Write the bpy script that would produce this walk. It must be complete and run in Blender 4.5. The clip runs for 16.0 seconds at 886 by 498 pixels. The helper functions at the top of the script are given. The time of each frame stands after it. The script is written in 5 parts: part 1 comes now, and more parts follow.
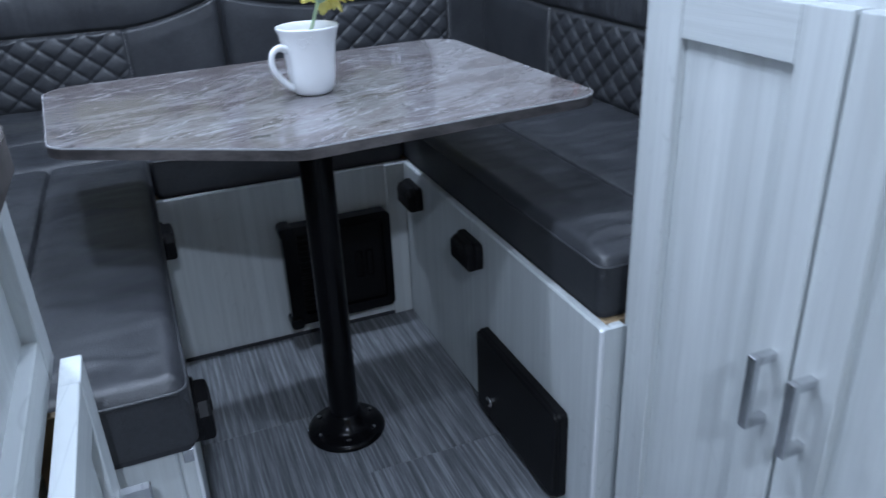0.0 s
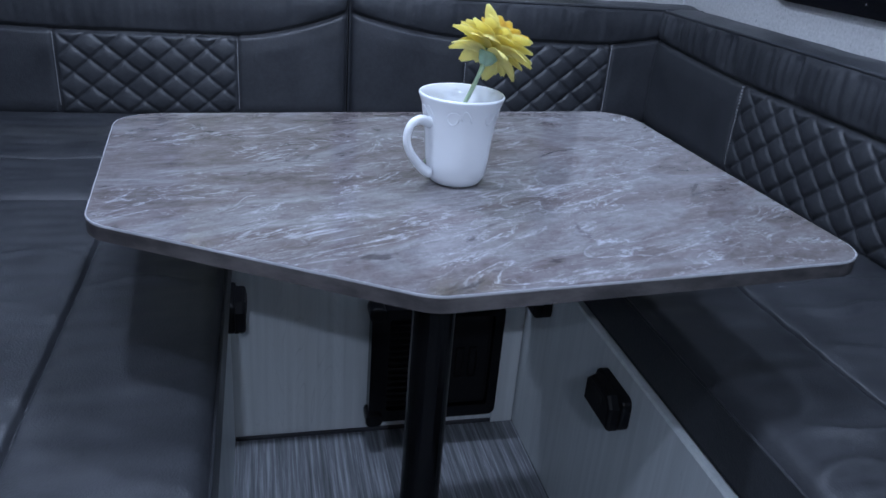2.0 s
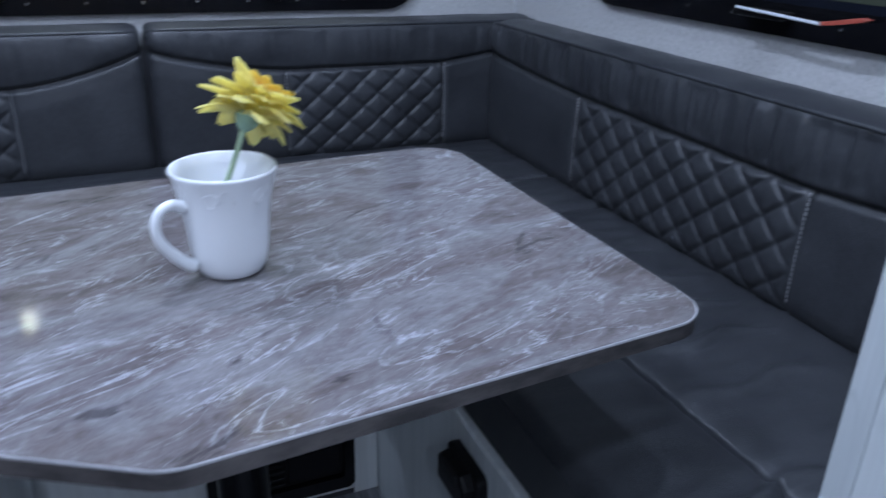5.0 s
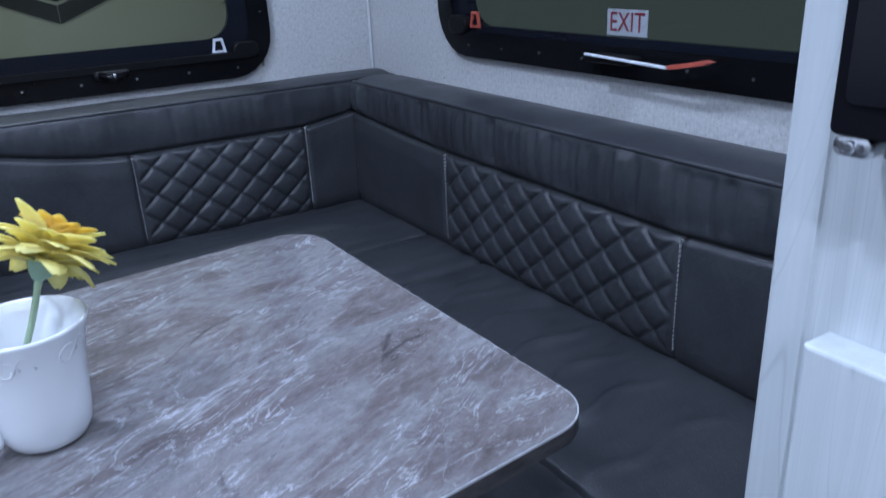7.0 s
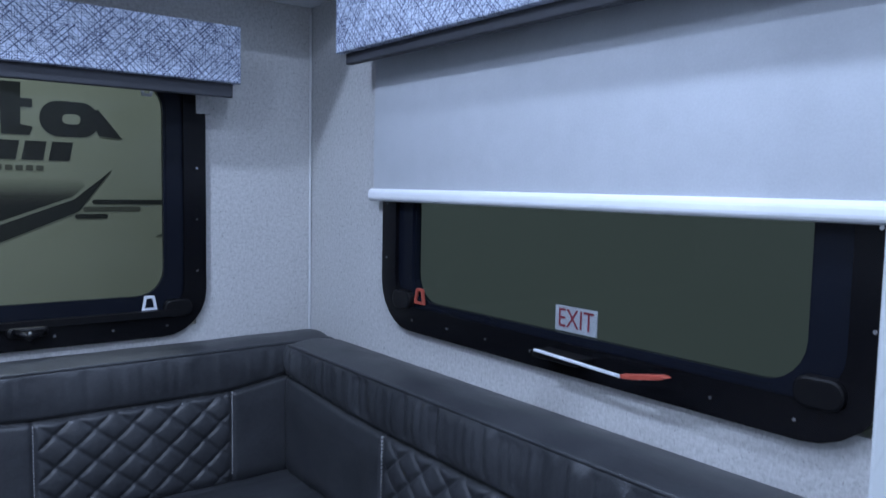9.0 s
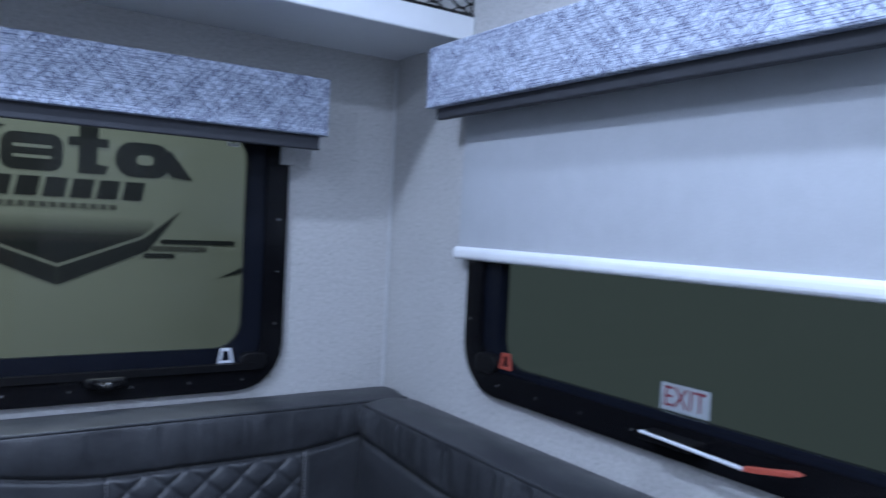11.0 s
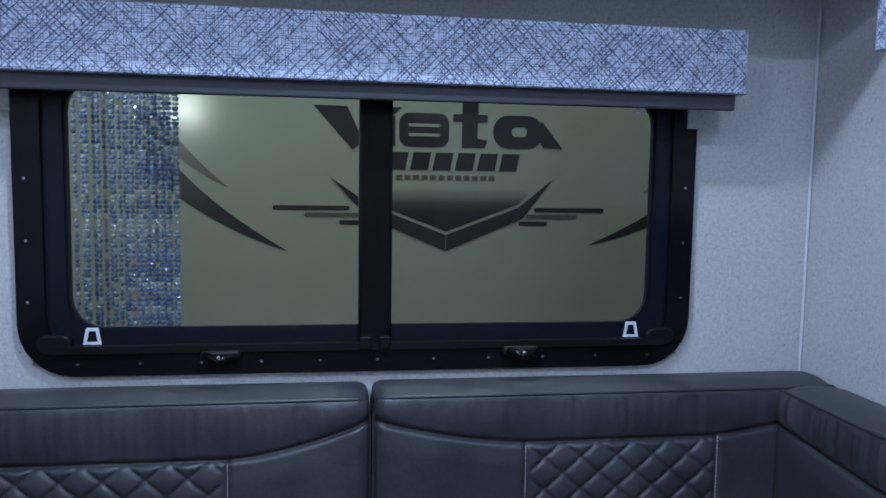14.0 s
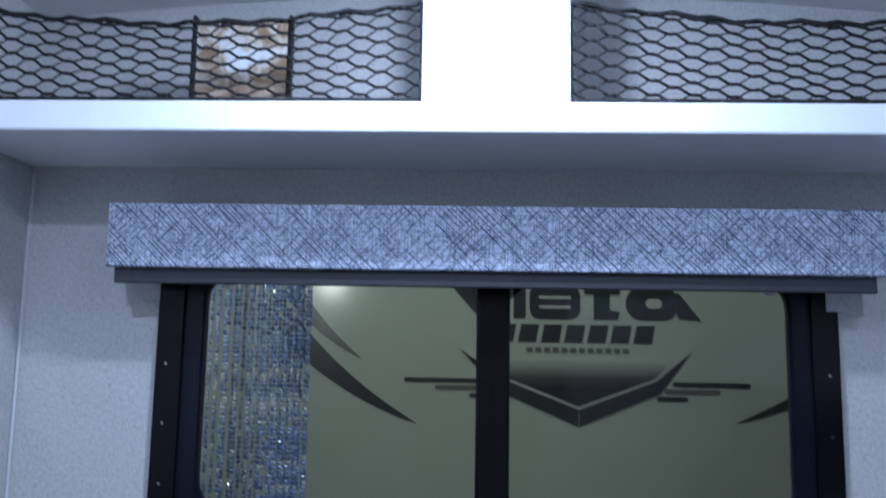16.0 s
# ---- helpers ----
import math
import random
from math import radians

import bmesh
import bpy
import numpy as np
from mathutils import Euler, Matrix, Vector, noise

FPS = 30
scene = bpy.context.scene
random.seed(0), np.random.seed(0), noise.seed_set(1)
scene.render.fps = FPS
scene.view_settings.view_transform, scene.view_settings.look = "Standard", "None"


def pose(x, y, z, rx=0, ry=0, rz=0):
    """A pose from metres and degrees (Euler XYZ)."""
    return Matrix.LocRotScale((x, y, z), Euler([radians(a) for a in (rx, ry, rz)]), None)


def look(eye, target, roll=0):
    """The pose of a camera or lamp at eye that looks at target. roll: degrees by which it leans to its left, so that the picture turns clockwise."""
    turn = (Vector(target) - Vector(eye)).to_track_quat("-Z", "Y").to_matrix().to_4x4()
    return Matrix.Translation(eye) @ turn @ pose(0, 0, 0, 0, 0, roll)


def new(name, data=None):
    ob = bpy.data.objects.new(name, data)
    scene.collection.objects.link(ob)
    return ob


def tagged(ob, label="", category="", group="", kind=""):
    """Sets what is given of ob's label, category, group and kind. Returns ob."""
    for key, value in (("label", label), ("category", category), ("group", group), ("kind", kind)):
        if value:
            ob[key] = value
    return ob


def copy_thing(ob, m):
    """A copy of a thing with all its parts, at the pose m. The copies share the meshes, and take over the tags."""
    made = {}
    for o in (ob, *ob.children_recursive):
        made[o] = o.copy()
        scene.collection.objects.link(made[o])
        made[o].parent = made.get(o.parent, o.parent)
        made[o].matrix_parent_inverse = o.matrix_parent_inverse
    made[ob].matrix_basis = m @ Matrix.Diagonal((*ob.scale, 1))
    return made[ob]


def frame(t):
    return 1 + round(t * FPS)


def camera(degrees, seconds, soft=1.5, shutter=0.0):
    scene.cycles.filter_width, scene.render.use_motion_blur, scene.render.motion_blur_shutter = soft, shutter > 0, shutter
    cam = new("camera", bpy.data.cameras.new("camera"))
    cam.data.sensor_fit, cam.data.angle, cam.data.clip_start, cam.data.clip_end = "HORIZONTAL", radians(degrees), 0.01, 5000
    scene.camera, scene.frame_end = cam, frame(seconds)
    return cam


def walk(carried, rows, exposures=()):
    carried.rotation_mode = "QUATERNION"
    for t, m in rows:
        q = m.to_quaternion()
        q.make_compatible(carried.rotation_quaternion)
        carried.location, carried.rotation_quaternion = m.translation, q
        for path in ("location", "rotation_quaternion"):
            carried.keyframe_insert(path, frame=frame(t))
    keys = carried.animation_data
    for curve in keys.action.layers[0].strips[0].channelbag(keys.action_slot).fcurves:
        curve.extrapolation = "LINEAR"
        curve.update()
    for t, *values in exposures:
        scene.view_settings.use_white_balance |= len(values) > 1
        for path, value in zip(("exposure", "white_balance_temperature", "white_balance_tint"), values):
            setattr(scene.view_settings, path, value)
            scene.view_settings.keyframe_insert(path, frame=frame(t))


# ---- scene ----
cam = camera(60.7, 16.0, shutter=0.5)
PATH = [
    (0, (-1.244, -2.494, 1.055), (-0.587, -0.811, 0.196), -2.5),
    (0.5, (-1.229, -2.42, 1.046), (-0.702, -0.693, 0.185), -0.2),
    (1, (-1.225, -2.299, 1.046), (-0.735, -0.564, 0.18), 2.2),
    (1.5, (-1.222, -2.168, 1.057), (-0.734, -0.425, 0.207), 4.4),
    (2, (-1.205, -2.083, 1.065), (-0.744, -0.321, 0.238), 4.8),
    (2.5, (-1.181, -2.039, 1.06), (-0.747, -0.278, 0.217), 4.8),
    (3, (-1.146, -2.02, 1.06), (-0.754, -0.262, 0.19), 3.3),
    (3.5, (-1.127, -2.001, 1.062), (-0.768, -0.235, 0.196), 2.9),
    (4, (-1.116, -1.985, 1.062), (-0.776, -0.211, 0.203), 2.9),
    (4.5, (-1.087, -1.957, 1.066), (-0.589, -0.207, 0.236), 3.0),
    (5, (-1.05, -1.94, 1.088), (-0.314, -0.261, 0.288), 1.6),
    (5.2, (-1.034, -1.932, 1.094), (-0.221, -0.282, 0.309), 0.9),
    (7.3, (-0.954, -1.859, 1.147), (0.051, -0.269, 0.468), -2.6),
    (7.5, (-0.949, -1.848, 1.16), (0.087, -0.251, 0.545), -2.4),
    (8, (-0.933, -1.824, 1.186), (0.176, -0.212, 0.772), -0.9),
    (8.5, (-0.925, -1.799, 1.203), (0.247, -0.197, 0.96), 0.7),
    (8.7, (-0.928, -1.79, 1.214), (0.269, -0.201, 1.01), 0.8),
    (10.8, (-0.951, -1.689, 1.257), (0.247, -0.088, 1.209), 3.0),
    (11, (-0.962, -1.677, 1.26), (0.153, -0.018, 1.204), 2.7),
    (11.5, (-0.993, -1.65, 1.263), (-0.078, 0.127, 1.18), 2.5),
    (12, (-1.02, -1.625, 1.263), (-0.286, 0.232, 1.163), 2.3),
    (12.5, (-1.037, -1.604, 1.264), (-0.468, 0.309, 1.135), 1.8),
    (13, (-1.046, -1.586, 1.266), (-0.621, 0.363, 1.117), 1.1),
    (13.5, (-1.054, -1.574, 1.268), (-0.717, 0.391, 1.102), 0.7),
    (14, (-1.059, -1.569, 1.268), (-0.773, 0.402, 1.089), 0.9),
    (14.5, (-1.067, -1.57, 1.27), (-0.823, 0.407, 1.092), 1.4),
    (15, (-1.065, -1.571, 1.284), (-0.872, 0.418, 1.192), 1.4),
    (15.5, (-1.041, -1.569, 1.298), (-0.997, 0.429, 1.373), 1.1),
    (16, (-1.015, -1.568, 1.313), (-1.097, 0.415, 1.559), 1.0),
]
walk(cam, [(t, look(eye, target, roll)) for t, eye, target, roll in PATH],
     exposures=[(0, 0.15, 7150, 6), (0.5, 0.08, 7000, 7), (1, 0.03, 6760, 9), (1.5, -0.06, 6620, 10), (2, -0.17, 6700, 10), (4.2, -0.22, 6780, 10), (5.2, -0.18, 6750, 10), (7.3, -0.03, 6550, 10), (8.7, -0.04, 6500, 10), (11, -0.05, 6480, 10), (14, -0.12, 6470, 10), (16, -0.13, 6450, 10)])

# ---- light ----
world = bpy.data.worlds.new("night_hall")
scene.world = world
world.use_nodes = True
world.node_tree.nodes["Background"].inputs[0].default_value = (0.55, 0.62, 0.6, 1)
world.node_tree.nodes["Background"].inputs[1].default_value = 0.02
scene.view_settings.exposure = 0.0
LED = (0.555, 0.695, 1.0)


def disc_lamp(name, place, power, size, color, target=None):
    data = bpy.data.lights.new(name, "AREA")
    data.shape, data.size, data.energy, data.color = "DISK", size, power, color
    ob = new(name, data)
    ob.matrix_basis = look(place, target or (place[0], place[1] + 0.0001, place[2] - 1))
    return ob


CEIL = 2.04
# the last puck is an assumed fill lamp in the unseen south end
PUCKS = [(-1.51, -1.41), (-0.485, -1.39), (-1.03, -0.665), (-1.27, -2.08), (-1.28, -3.45)]
PUCK_POWER = [15.5, 9.6, 14.5, 11.0, 34.0]
PUCK_SIDE = [0.30, 0.30, 0.78, 0.18, 0.08]


def ceiling_height(x):
    u = 2 * (x + 1.97) / 1.97 - 1
    return CEIL + 0.055 * (1 - u * u) - 0.03


# each frosted puck throws most of its light down and some of it sideways
for (px, py), power, side in zip(PUCKS, PUCK_POWER, PUCK_SIDE):
    disc_lamp("led_puck_light", (px, py, ceiling_height(px) - 0.012), power * 0.82, 0.07, LED)
    glow = bpy.data.lights.new("led_puck_glow", "POINT")
    glow.energy, glow.color, glow.shadow_soft_size = power * side, LED, 0.03
    new("led_puck_glow", glow).location = (px, py, ceiling_height(px) - 0.036)
# a lamp in the yard that shines in through the wide window
disc_lamp("work_lamp_light", (-1.53, 1.35, 2.02), 0.13, 0.035, (0.92, 1.0, 0.86), (-1.19, -1.33, 0.742))
# the porch lamp outside and the hall's lamps above the trailers
disc_lamp("porch_lamp_light", (-2.24, 0.16, 1.82), 12.5, 0.10, (0.84, 0.96, 0.98), (-1.6, 2.5, 1.4))
disc_lamp("hall_lamp_light", (-0.6, 1.4, 5.0), 108, 0.8, (0.80, 0.95, 1.0))

# ---- materials ----


def nodes_of(name):
    m = bpy.data.materials.new(name)
    m.use_nodes = True
    t = m.node_tree
    return m, t, t.nodes["Principled BSDF"]


def add(t, kind, **inputs):
    n = t.nodes.new(kind)
    for k, v in inputs.items():
        n.inputs[k.replace("_", " ")].default_value = v
    return n


def coords(t, scale=(1, 1, 1), turn=(0, 0, 0), shuffle=False):
    c = t.nodes.new("ShaderNodeTexCoord")
    m = t.nodes.new("ShaderNodeMapping")
    m.inputs["Scale"].default_value = scale
    r = t.nodes.new("ShaderNodeMapping")
    r.inputs["Rotation"].default_value = [radians(a) for a in turn]
    t.links.new(c.outputs["Object"], r.inputs["Vector"])
    t.links.new(r.outputs["Vector"], m.inputs["Vector"])
    if shuffle:
        info = t.nodes.new("ShaderNodeObjectInfo")
        mul = t.nodes.new("ShaderNodeMath")
        mul.operation = "MULTIPLY"
        mul.inputs[1].default_value = 37.0
        t.links.new(info.outputs["Random"], mul.inputs[0])
        t.links.new(mul.outputs[0], m.inputs["Location"])
    return m.outputs["Vector"]


def noise_tex(t, vec, scale, detail=4.0, rough=0.55, dist=0.0):
    n = add(t, "ShaderNodeTexNoise", Scale=scale, Detail=detail, Roughness=rough, Distortion=dist)
    t.links.new(vec, n.inputs["Vector"])
    return n.outputs["Fac"]


def ramp(t, fac, stops):
    r = t.nodes.new("ShaderNodeValToRGB")
    e = r.color_ramp.elements
    while len(e) < len(stops):
        e.new(0.5)
    for el, (p, c) in zip(e, stops):
        el.position = p
        el.color = (*c, 1) if len(c) == 3 else c
    t.links.new(fac, r.inputs["Fac"])
    return r.outputs["Color"]


def mix(t, fac, a, b, how="MIX"):
    n = t.nodes.new("ShaderNodeMix")
    n.data_type, n.blend_type = "RGBA", how
    for sock, v in ((n.inputs[0], fac), (n.inputs[6], a), (n.inputs[7], b)):
        if isinstance(v, (int, float)):
            sock.default_value = v
        elif isinstance(v, tuple):
            sock.default_value = (*v, 1)
        else:
            t.links.new(v, sock)
    return n.outputs[2]


def bump(t, p, height, strength=0.2, dist=0.002):
    b = add(t, "ShaderNodeBump", Strength=strength, Distance=dist)
    t.links.new(height, b.inputs["Height"])
    t.links.new(b.outputs["Normal"], p.inputs["Normal"])


def plain(name, color, rough=0.5, metal=0.0, grain=60.0, vary=0.12, relief=0.05):
    m, t, p = nodes_of(name)
    f = noise_tex(t, coords(t), grain, 5)
    g = noise_tex(t, coords(t), grain / 12, 3)
    lo = tuple(c * (1 - vary) for c in color)
    hi = tuple(min(1, c * (1 + vary)) for c in color)
    c = mix(t, 0.5, ramp(t, f, [(0.3, lo), (0.7, hi)]), ramp(t, g, [(0.3, lo), (0.7, hi)]))
    t.links.new(c, p.inputs["Base Color"])
    p.inputs["Roughness"].default_value, p.inputs["Metallic"].default_value = rough, metal
    if relief:
        bump(t, p, f, relief)
    return m


def streaky(name, lo, hi, scale, rough, grain=1.0, shuffle=False, relief=0.12, stops=(0.3, 0.7)):
    """Streaks along the axis whose scale is small."""
    m, t, p = nodes_of(name)
    v = coords(t, scale, shuffle=shuffle)
    f = noise_tex(t, v, grain, 6, 0.65)
    g = noise_tex(t, coords(t, tuple(s * 0.22 for s in scale), shuffle=shuffle), grain, 3)
    c = mix(t, 0.45, ramp(t, f, [(stops[0], lo), (stops[1], hi)]), ramp(t, g, [(0.3, lo), (0.7, hi)]))
    t.links.new(c, p.inputs["Base Color"])
    p.inputs["Roughness"].default_value = rough
    bump(t, p, f, relief, 0.001)
    return m


def leather(name, lo, hi):
    m, t, p = nodes_of(name)
    v = coords(t)
    cells = t.nodes.new("ShaderNodeTexVoronoi")
    cells.inputs["Scale"].default_value = 400
    t.links.new(v, cells.inputs["Vector"])
    wear = noise_tex(t, v, 9, 5)
    fine = noise_tex(t, v, 130, 4)
    crease = noise_tex(t, coords(t, (1, 0.35, 1), (0, 0, 20)), 26, 3, 0.5, 1.2)
    t.links.new(mix(t, 0.35, ramp(t, wear, [(0.3, lo), (0.72, hi)]), ramp(t, fine, [(0.3, lo), (0.7, hi)])), p.inputs["Base Color"])
    t.links.new(ramp(t, wear, [(0.3, (0.32,) * 3), (0.7, (0.48,) * 3)]), p.inputs["Roughness"])
    h = mix(t, 0.7, cells.outputs["Distance"], crease)
    bump(t, p, h, 0.24, 0.004)
    return m


LEATHER = leather("charcoal_leatherette", (0.0235, 0.0252, 0.029), (0.047, 0.050, 0.056))
THREAD = plain("pale_thread", (0.34, 0.34, 0.35), 0.8)


def whitewash(name, scale):
    """Whitewashed wood print: soft streaks, thin wandering grain lines, faint knots."""
    m, t, p = nodes_of(name)
    fine = noise_tex(t, coords(t, scale), 1.0, 6, 0.65)
    soft = noise_tex(t, coords(t, tuple(q * 0.22 for q in scale)), 1.0, 3)
    c = mix(t, 0.45, ramp(t, fine, [(0.3, (0.48, 0.511, 0.517)), (0.7, (0.68, 0.715, 0.72))]), ramp(t, soft, [(0.3, (0.48, 0.511, 0.517)), (0.7, (0.68, 0.715, 0.72))]))
    grow = noise_tex(t, coords(t, tuple(q * 0.16 if q > 10 else q * 0.55 for q in scale)), 1.0, 2, 0.4, 0.5)
    rings = add(t, "ShaderNodeMath")
    rings.operation = "MULTIPLY"
    rings.inputs[1].default_value = 48.0
    t.links.new(grow, rings.inputs[0])
    part_of = add(t, "ShaderNodeMath")
    part_of.operation = "FRACT"
    t.links.new(rings.outputs[0], part_of.inputs[0])
    line = ramp(t, part_of.outputs[0], [(0.0, (0, 0, 0)), (0.44, (0, 0, 0)), (0.5, (1, 1, 1)), (0.56, (0, 0, 0))])
    some = ramp(t, noise_tex(t, coords(t, tuple(q * 0.1 if q > 10 else q for q in scale)), 1.0, 2), [(0.46, (0, 0, 0)), (0.62, (0.32, 0.32, 0.32))])
    c = mix(t, mix(t, 1.0, line, some, "MULTIPLY"), c, (0.30, 0.33, 0.34))
    t.links.new(c, p.inputs["Base Color"])
    p.inputs["Roughness"].default_value = 0.42
    bump(t, p, fine, 0.2, 0.001)
    return m


WOOD_V = whitewash("whitewashed_wood_upright", (75, 75, 2.0))
WOOD_H = whitewash("whitewashed_wood_level", (2.0, 2.0, 75))
PLY = plain("raw_plywood", (0.42, 0.30, 0.18), 0.7)
BLACK = plain("black_plastic", (0.005, 0.005, 0.006), 0.42, 0, 90, 0.2, 0.04)
GLOSS_BLACK = plain("black_enamel", (0.004, 0.004, 0.005), 0.2, 0, 60, 0.2, 0.02)
BLUE_BLACK = plain("dark_glass_border", (0.006, 0.0075, 0.0125), 0.25, 0, 60, 0.1, 0)
for dark in (BLACK, GLOSS_BLACK, BLUE_BLACK):
    dark.node_tree.nodes["Principled BSDF"].inputs["Specular IOR Level"].default_value = 0.18
CHROME = plain("brushed_nickel", (0.62, 0.63, 0.65), 0.25, 1.0, 120, 0.08, 0.03)
CERAMIC = plain("white_glazed_ceramic", (0.80, 0.82, 0.84), 0.12, 0, 20, 0.02, 0.0)
WHITE_TRIM = plain("white_trim", (0.78, 0.80, 0.82), 0.45, 0, 40, 0.03, 0.02)
BEAD_TRIM = plain("pale_grey_bead", (0.56, 0.57, 0.58), 0.5, 0, 40, 0.05, 0.02)
CEILING = plain("ceiling_panel", (0.57, 0.58, 0.59), 0.7, 0, 120, 0.04, 0.08)
SHADE = plain("roller_shade_cloth", (0.40, 0.42, 0.445), 0.85, 0, 260, 0.06, 0.1)
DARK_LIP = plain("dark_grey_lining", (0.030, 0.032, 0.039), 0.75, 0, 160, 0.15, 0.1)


def petal_cloth(name, color):
    """Thin dyed cloth that lets light through."""
    m = plain(name, color, 0.6, 0, 40, 0.14, 0.05)
    t = m.node_tree
    p, out = t.nodes["Principled BSDF"], t.nodes["Material Output"]
    thin = t.nodes.new("ShaderNodeBsdfTranslucent")
    thin.inputs[0].default_value = (*color, 1)
    mx = t.nodes.new("ShaderNodeMixShader")
    mx.inputs[0].default_value = 0.58
    t.links.new(p.outputs[0], mx.inputs[1])
    t.links.new(thin.outputs[0], mx.inputs[2])
    t.links.new(mx.outputs[0], out.inputs[0])
    return m


PETAL, PETAL_IN = petal_cloth("yellow_petal", (1.0, 0.91, 0.42)), petal_cloth("amber_petal", (1.0, 0.78, 0.24))
STEM = plain("green_stem", (0.34, 0.46, 0.30), 0.55, 0, 60, 0.15, 0.05)
CALYX = plain("grey_green_calyx", (0.26, 0.40, 0.30), 0.6, 0, 60, 0.15, 0.05)
RIMLINE = plain("pale_rim", (0.42, 0.42, 0.44), 0.4)
RED = plain("red_plastic", (0.40, 0.075, 0.05), 0.4)
LEATHER.node_tree.nodes["Principled BSDF"].inputs["Specular IOR Level"].default_value = 0.40
PALE = plain("pale_plastic", (0.62, 0.65, 0.70), 0.4)
LABEL = plain("white_label", (0.56, 0.56, 0.60), 0.6)
MAROON = plain("maroon_ink", (0.30, 0.03, 0.05), 0.6)
NET = plain("black_cord", (0.006, 0.006, 0.007), 0.8)
GROUT = plain("grey_grout", (0.34, 0.355, 0.38), 0.9, 0, 200, 0.1, 0.1)
TV_BLACK = plain("matt_black_casing", (0.003, 0.003, 0.005), 0.5, 0, 60, 0.2, 0.02)
TV_BLACK.node_tree.nodes["Principled BSDF"].inputs["Specular IOR Level"].default_value = 0.12
SCREEN = plain("black_screen", (0.004, 0.004, 0.006), 0.2, 0, 30, 0.1, 0)
GROUND = plain("hall_concrete", (0.16, 0.16, 0.15), 0.7, 0, 8, 0.15, 0.1)
# emission stands in for dim light on the hall beyond the exit window
HALL = plain("glowing_hall_backdrop", (0.012, 0.013, 0.013), 0.9, 0, 6, 0.06, 0.1)
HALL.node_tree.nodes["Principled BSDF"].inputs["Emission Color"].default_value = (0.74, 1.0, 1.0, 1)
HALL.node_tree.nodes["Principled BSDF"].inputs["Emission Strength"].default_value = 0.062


def tile_material():
    m, t, p = nodes_of("grey_streaked_vinyl_tile")
    v = coords(t, (150, 4.0, 40), shuffle=True)
    f = noise_tex(t, v, 1.0, 6, 0.7)
    g = noise_tex(t, coords(t, (40, 1.6, 10), shuffle=True), 1.0, 4)
    a = ramp(t, f, [(0.35, (0.06, 0.066, 0.074)), (0.5, (0.18, 0.19, 0.207)), (0.65, (0.41, 0.43, 0.465))])
    b = ramp(t, g, [(0.3, (0.10, 0.105, 0.115)), (0.7, (0.22, 0.23, 0.25))])
    t.links.new(mix(t, 0.22, a, b), p.inputs["Base Color"])
    p.inputs["Roughness"].default_value = 0.42
    bump(t, p, f, 0.12, 0.001)
    return m


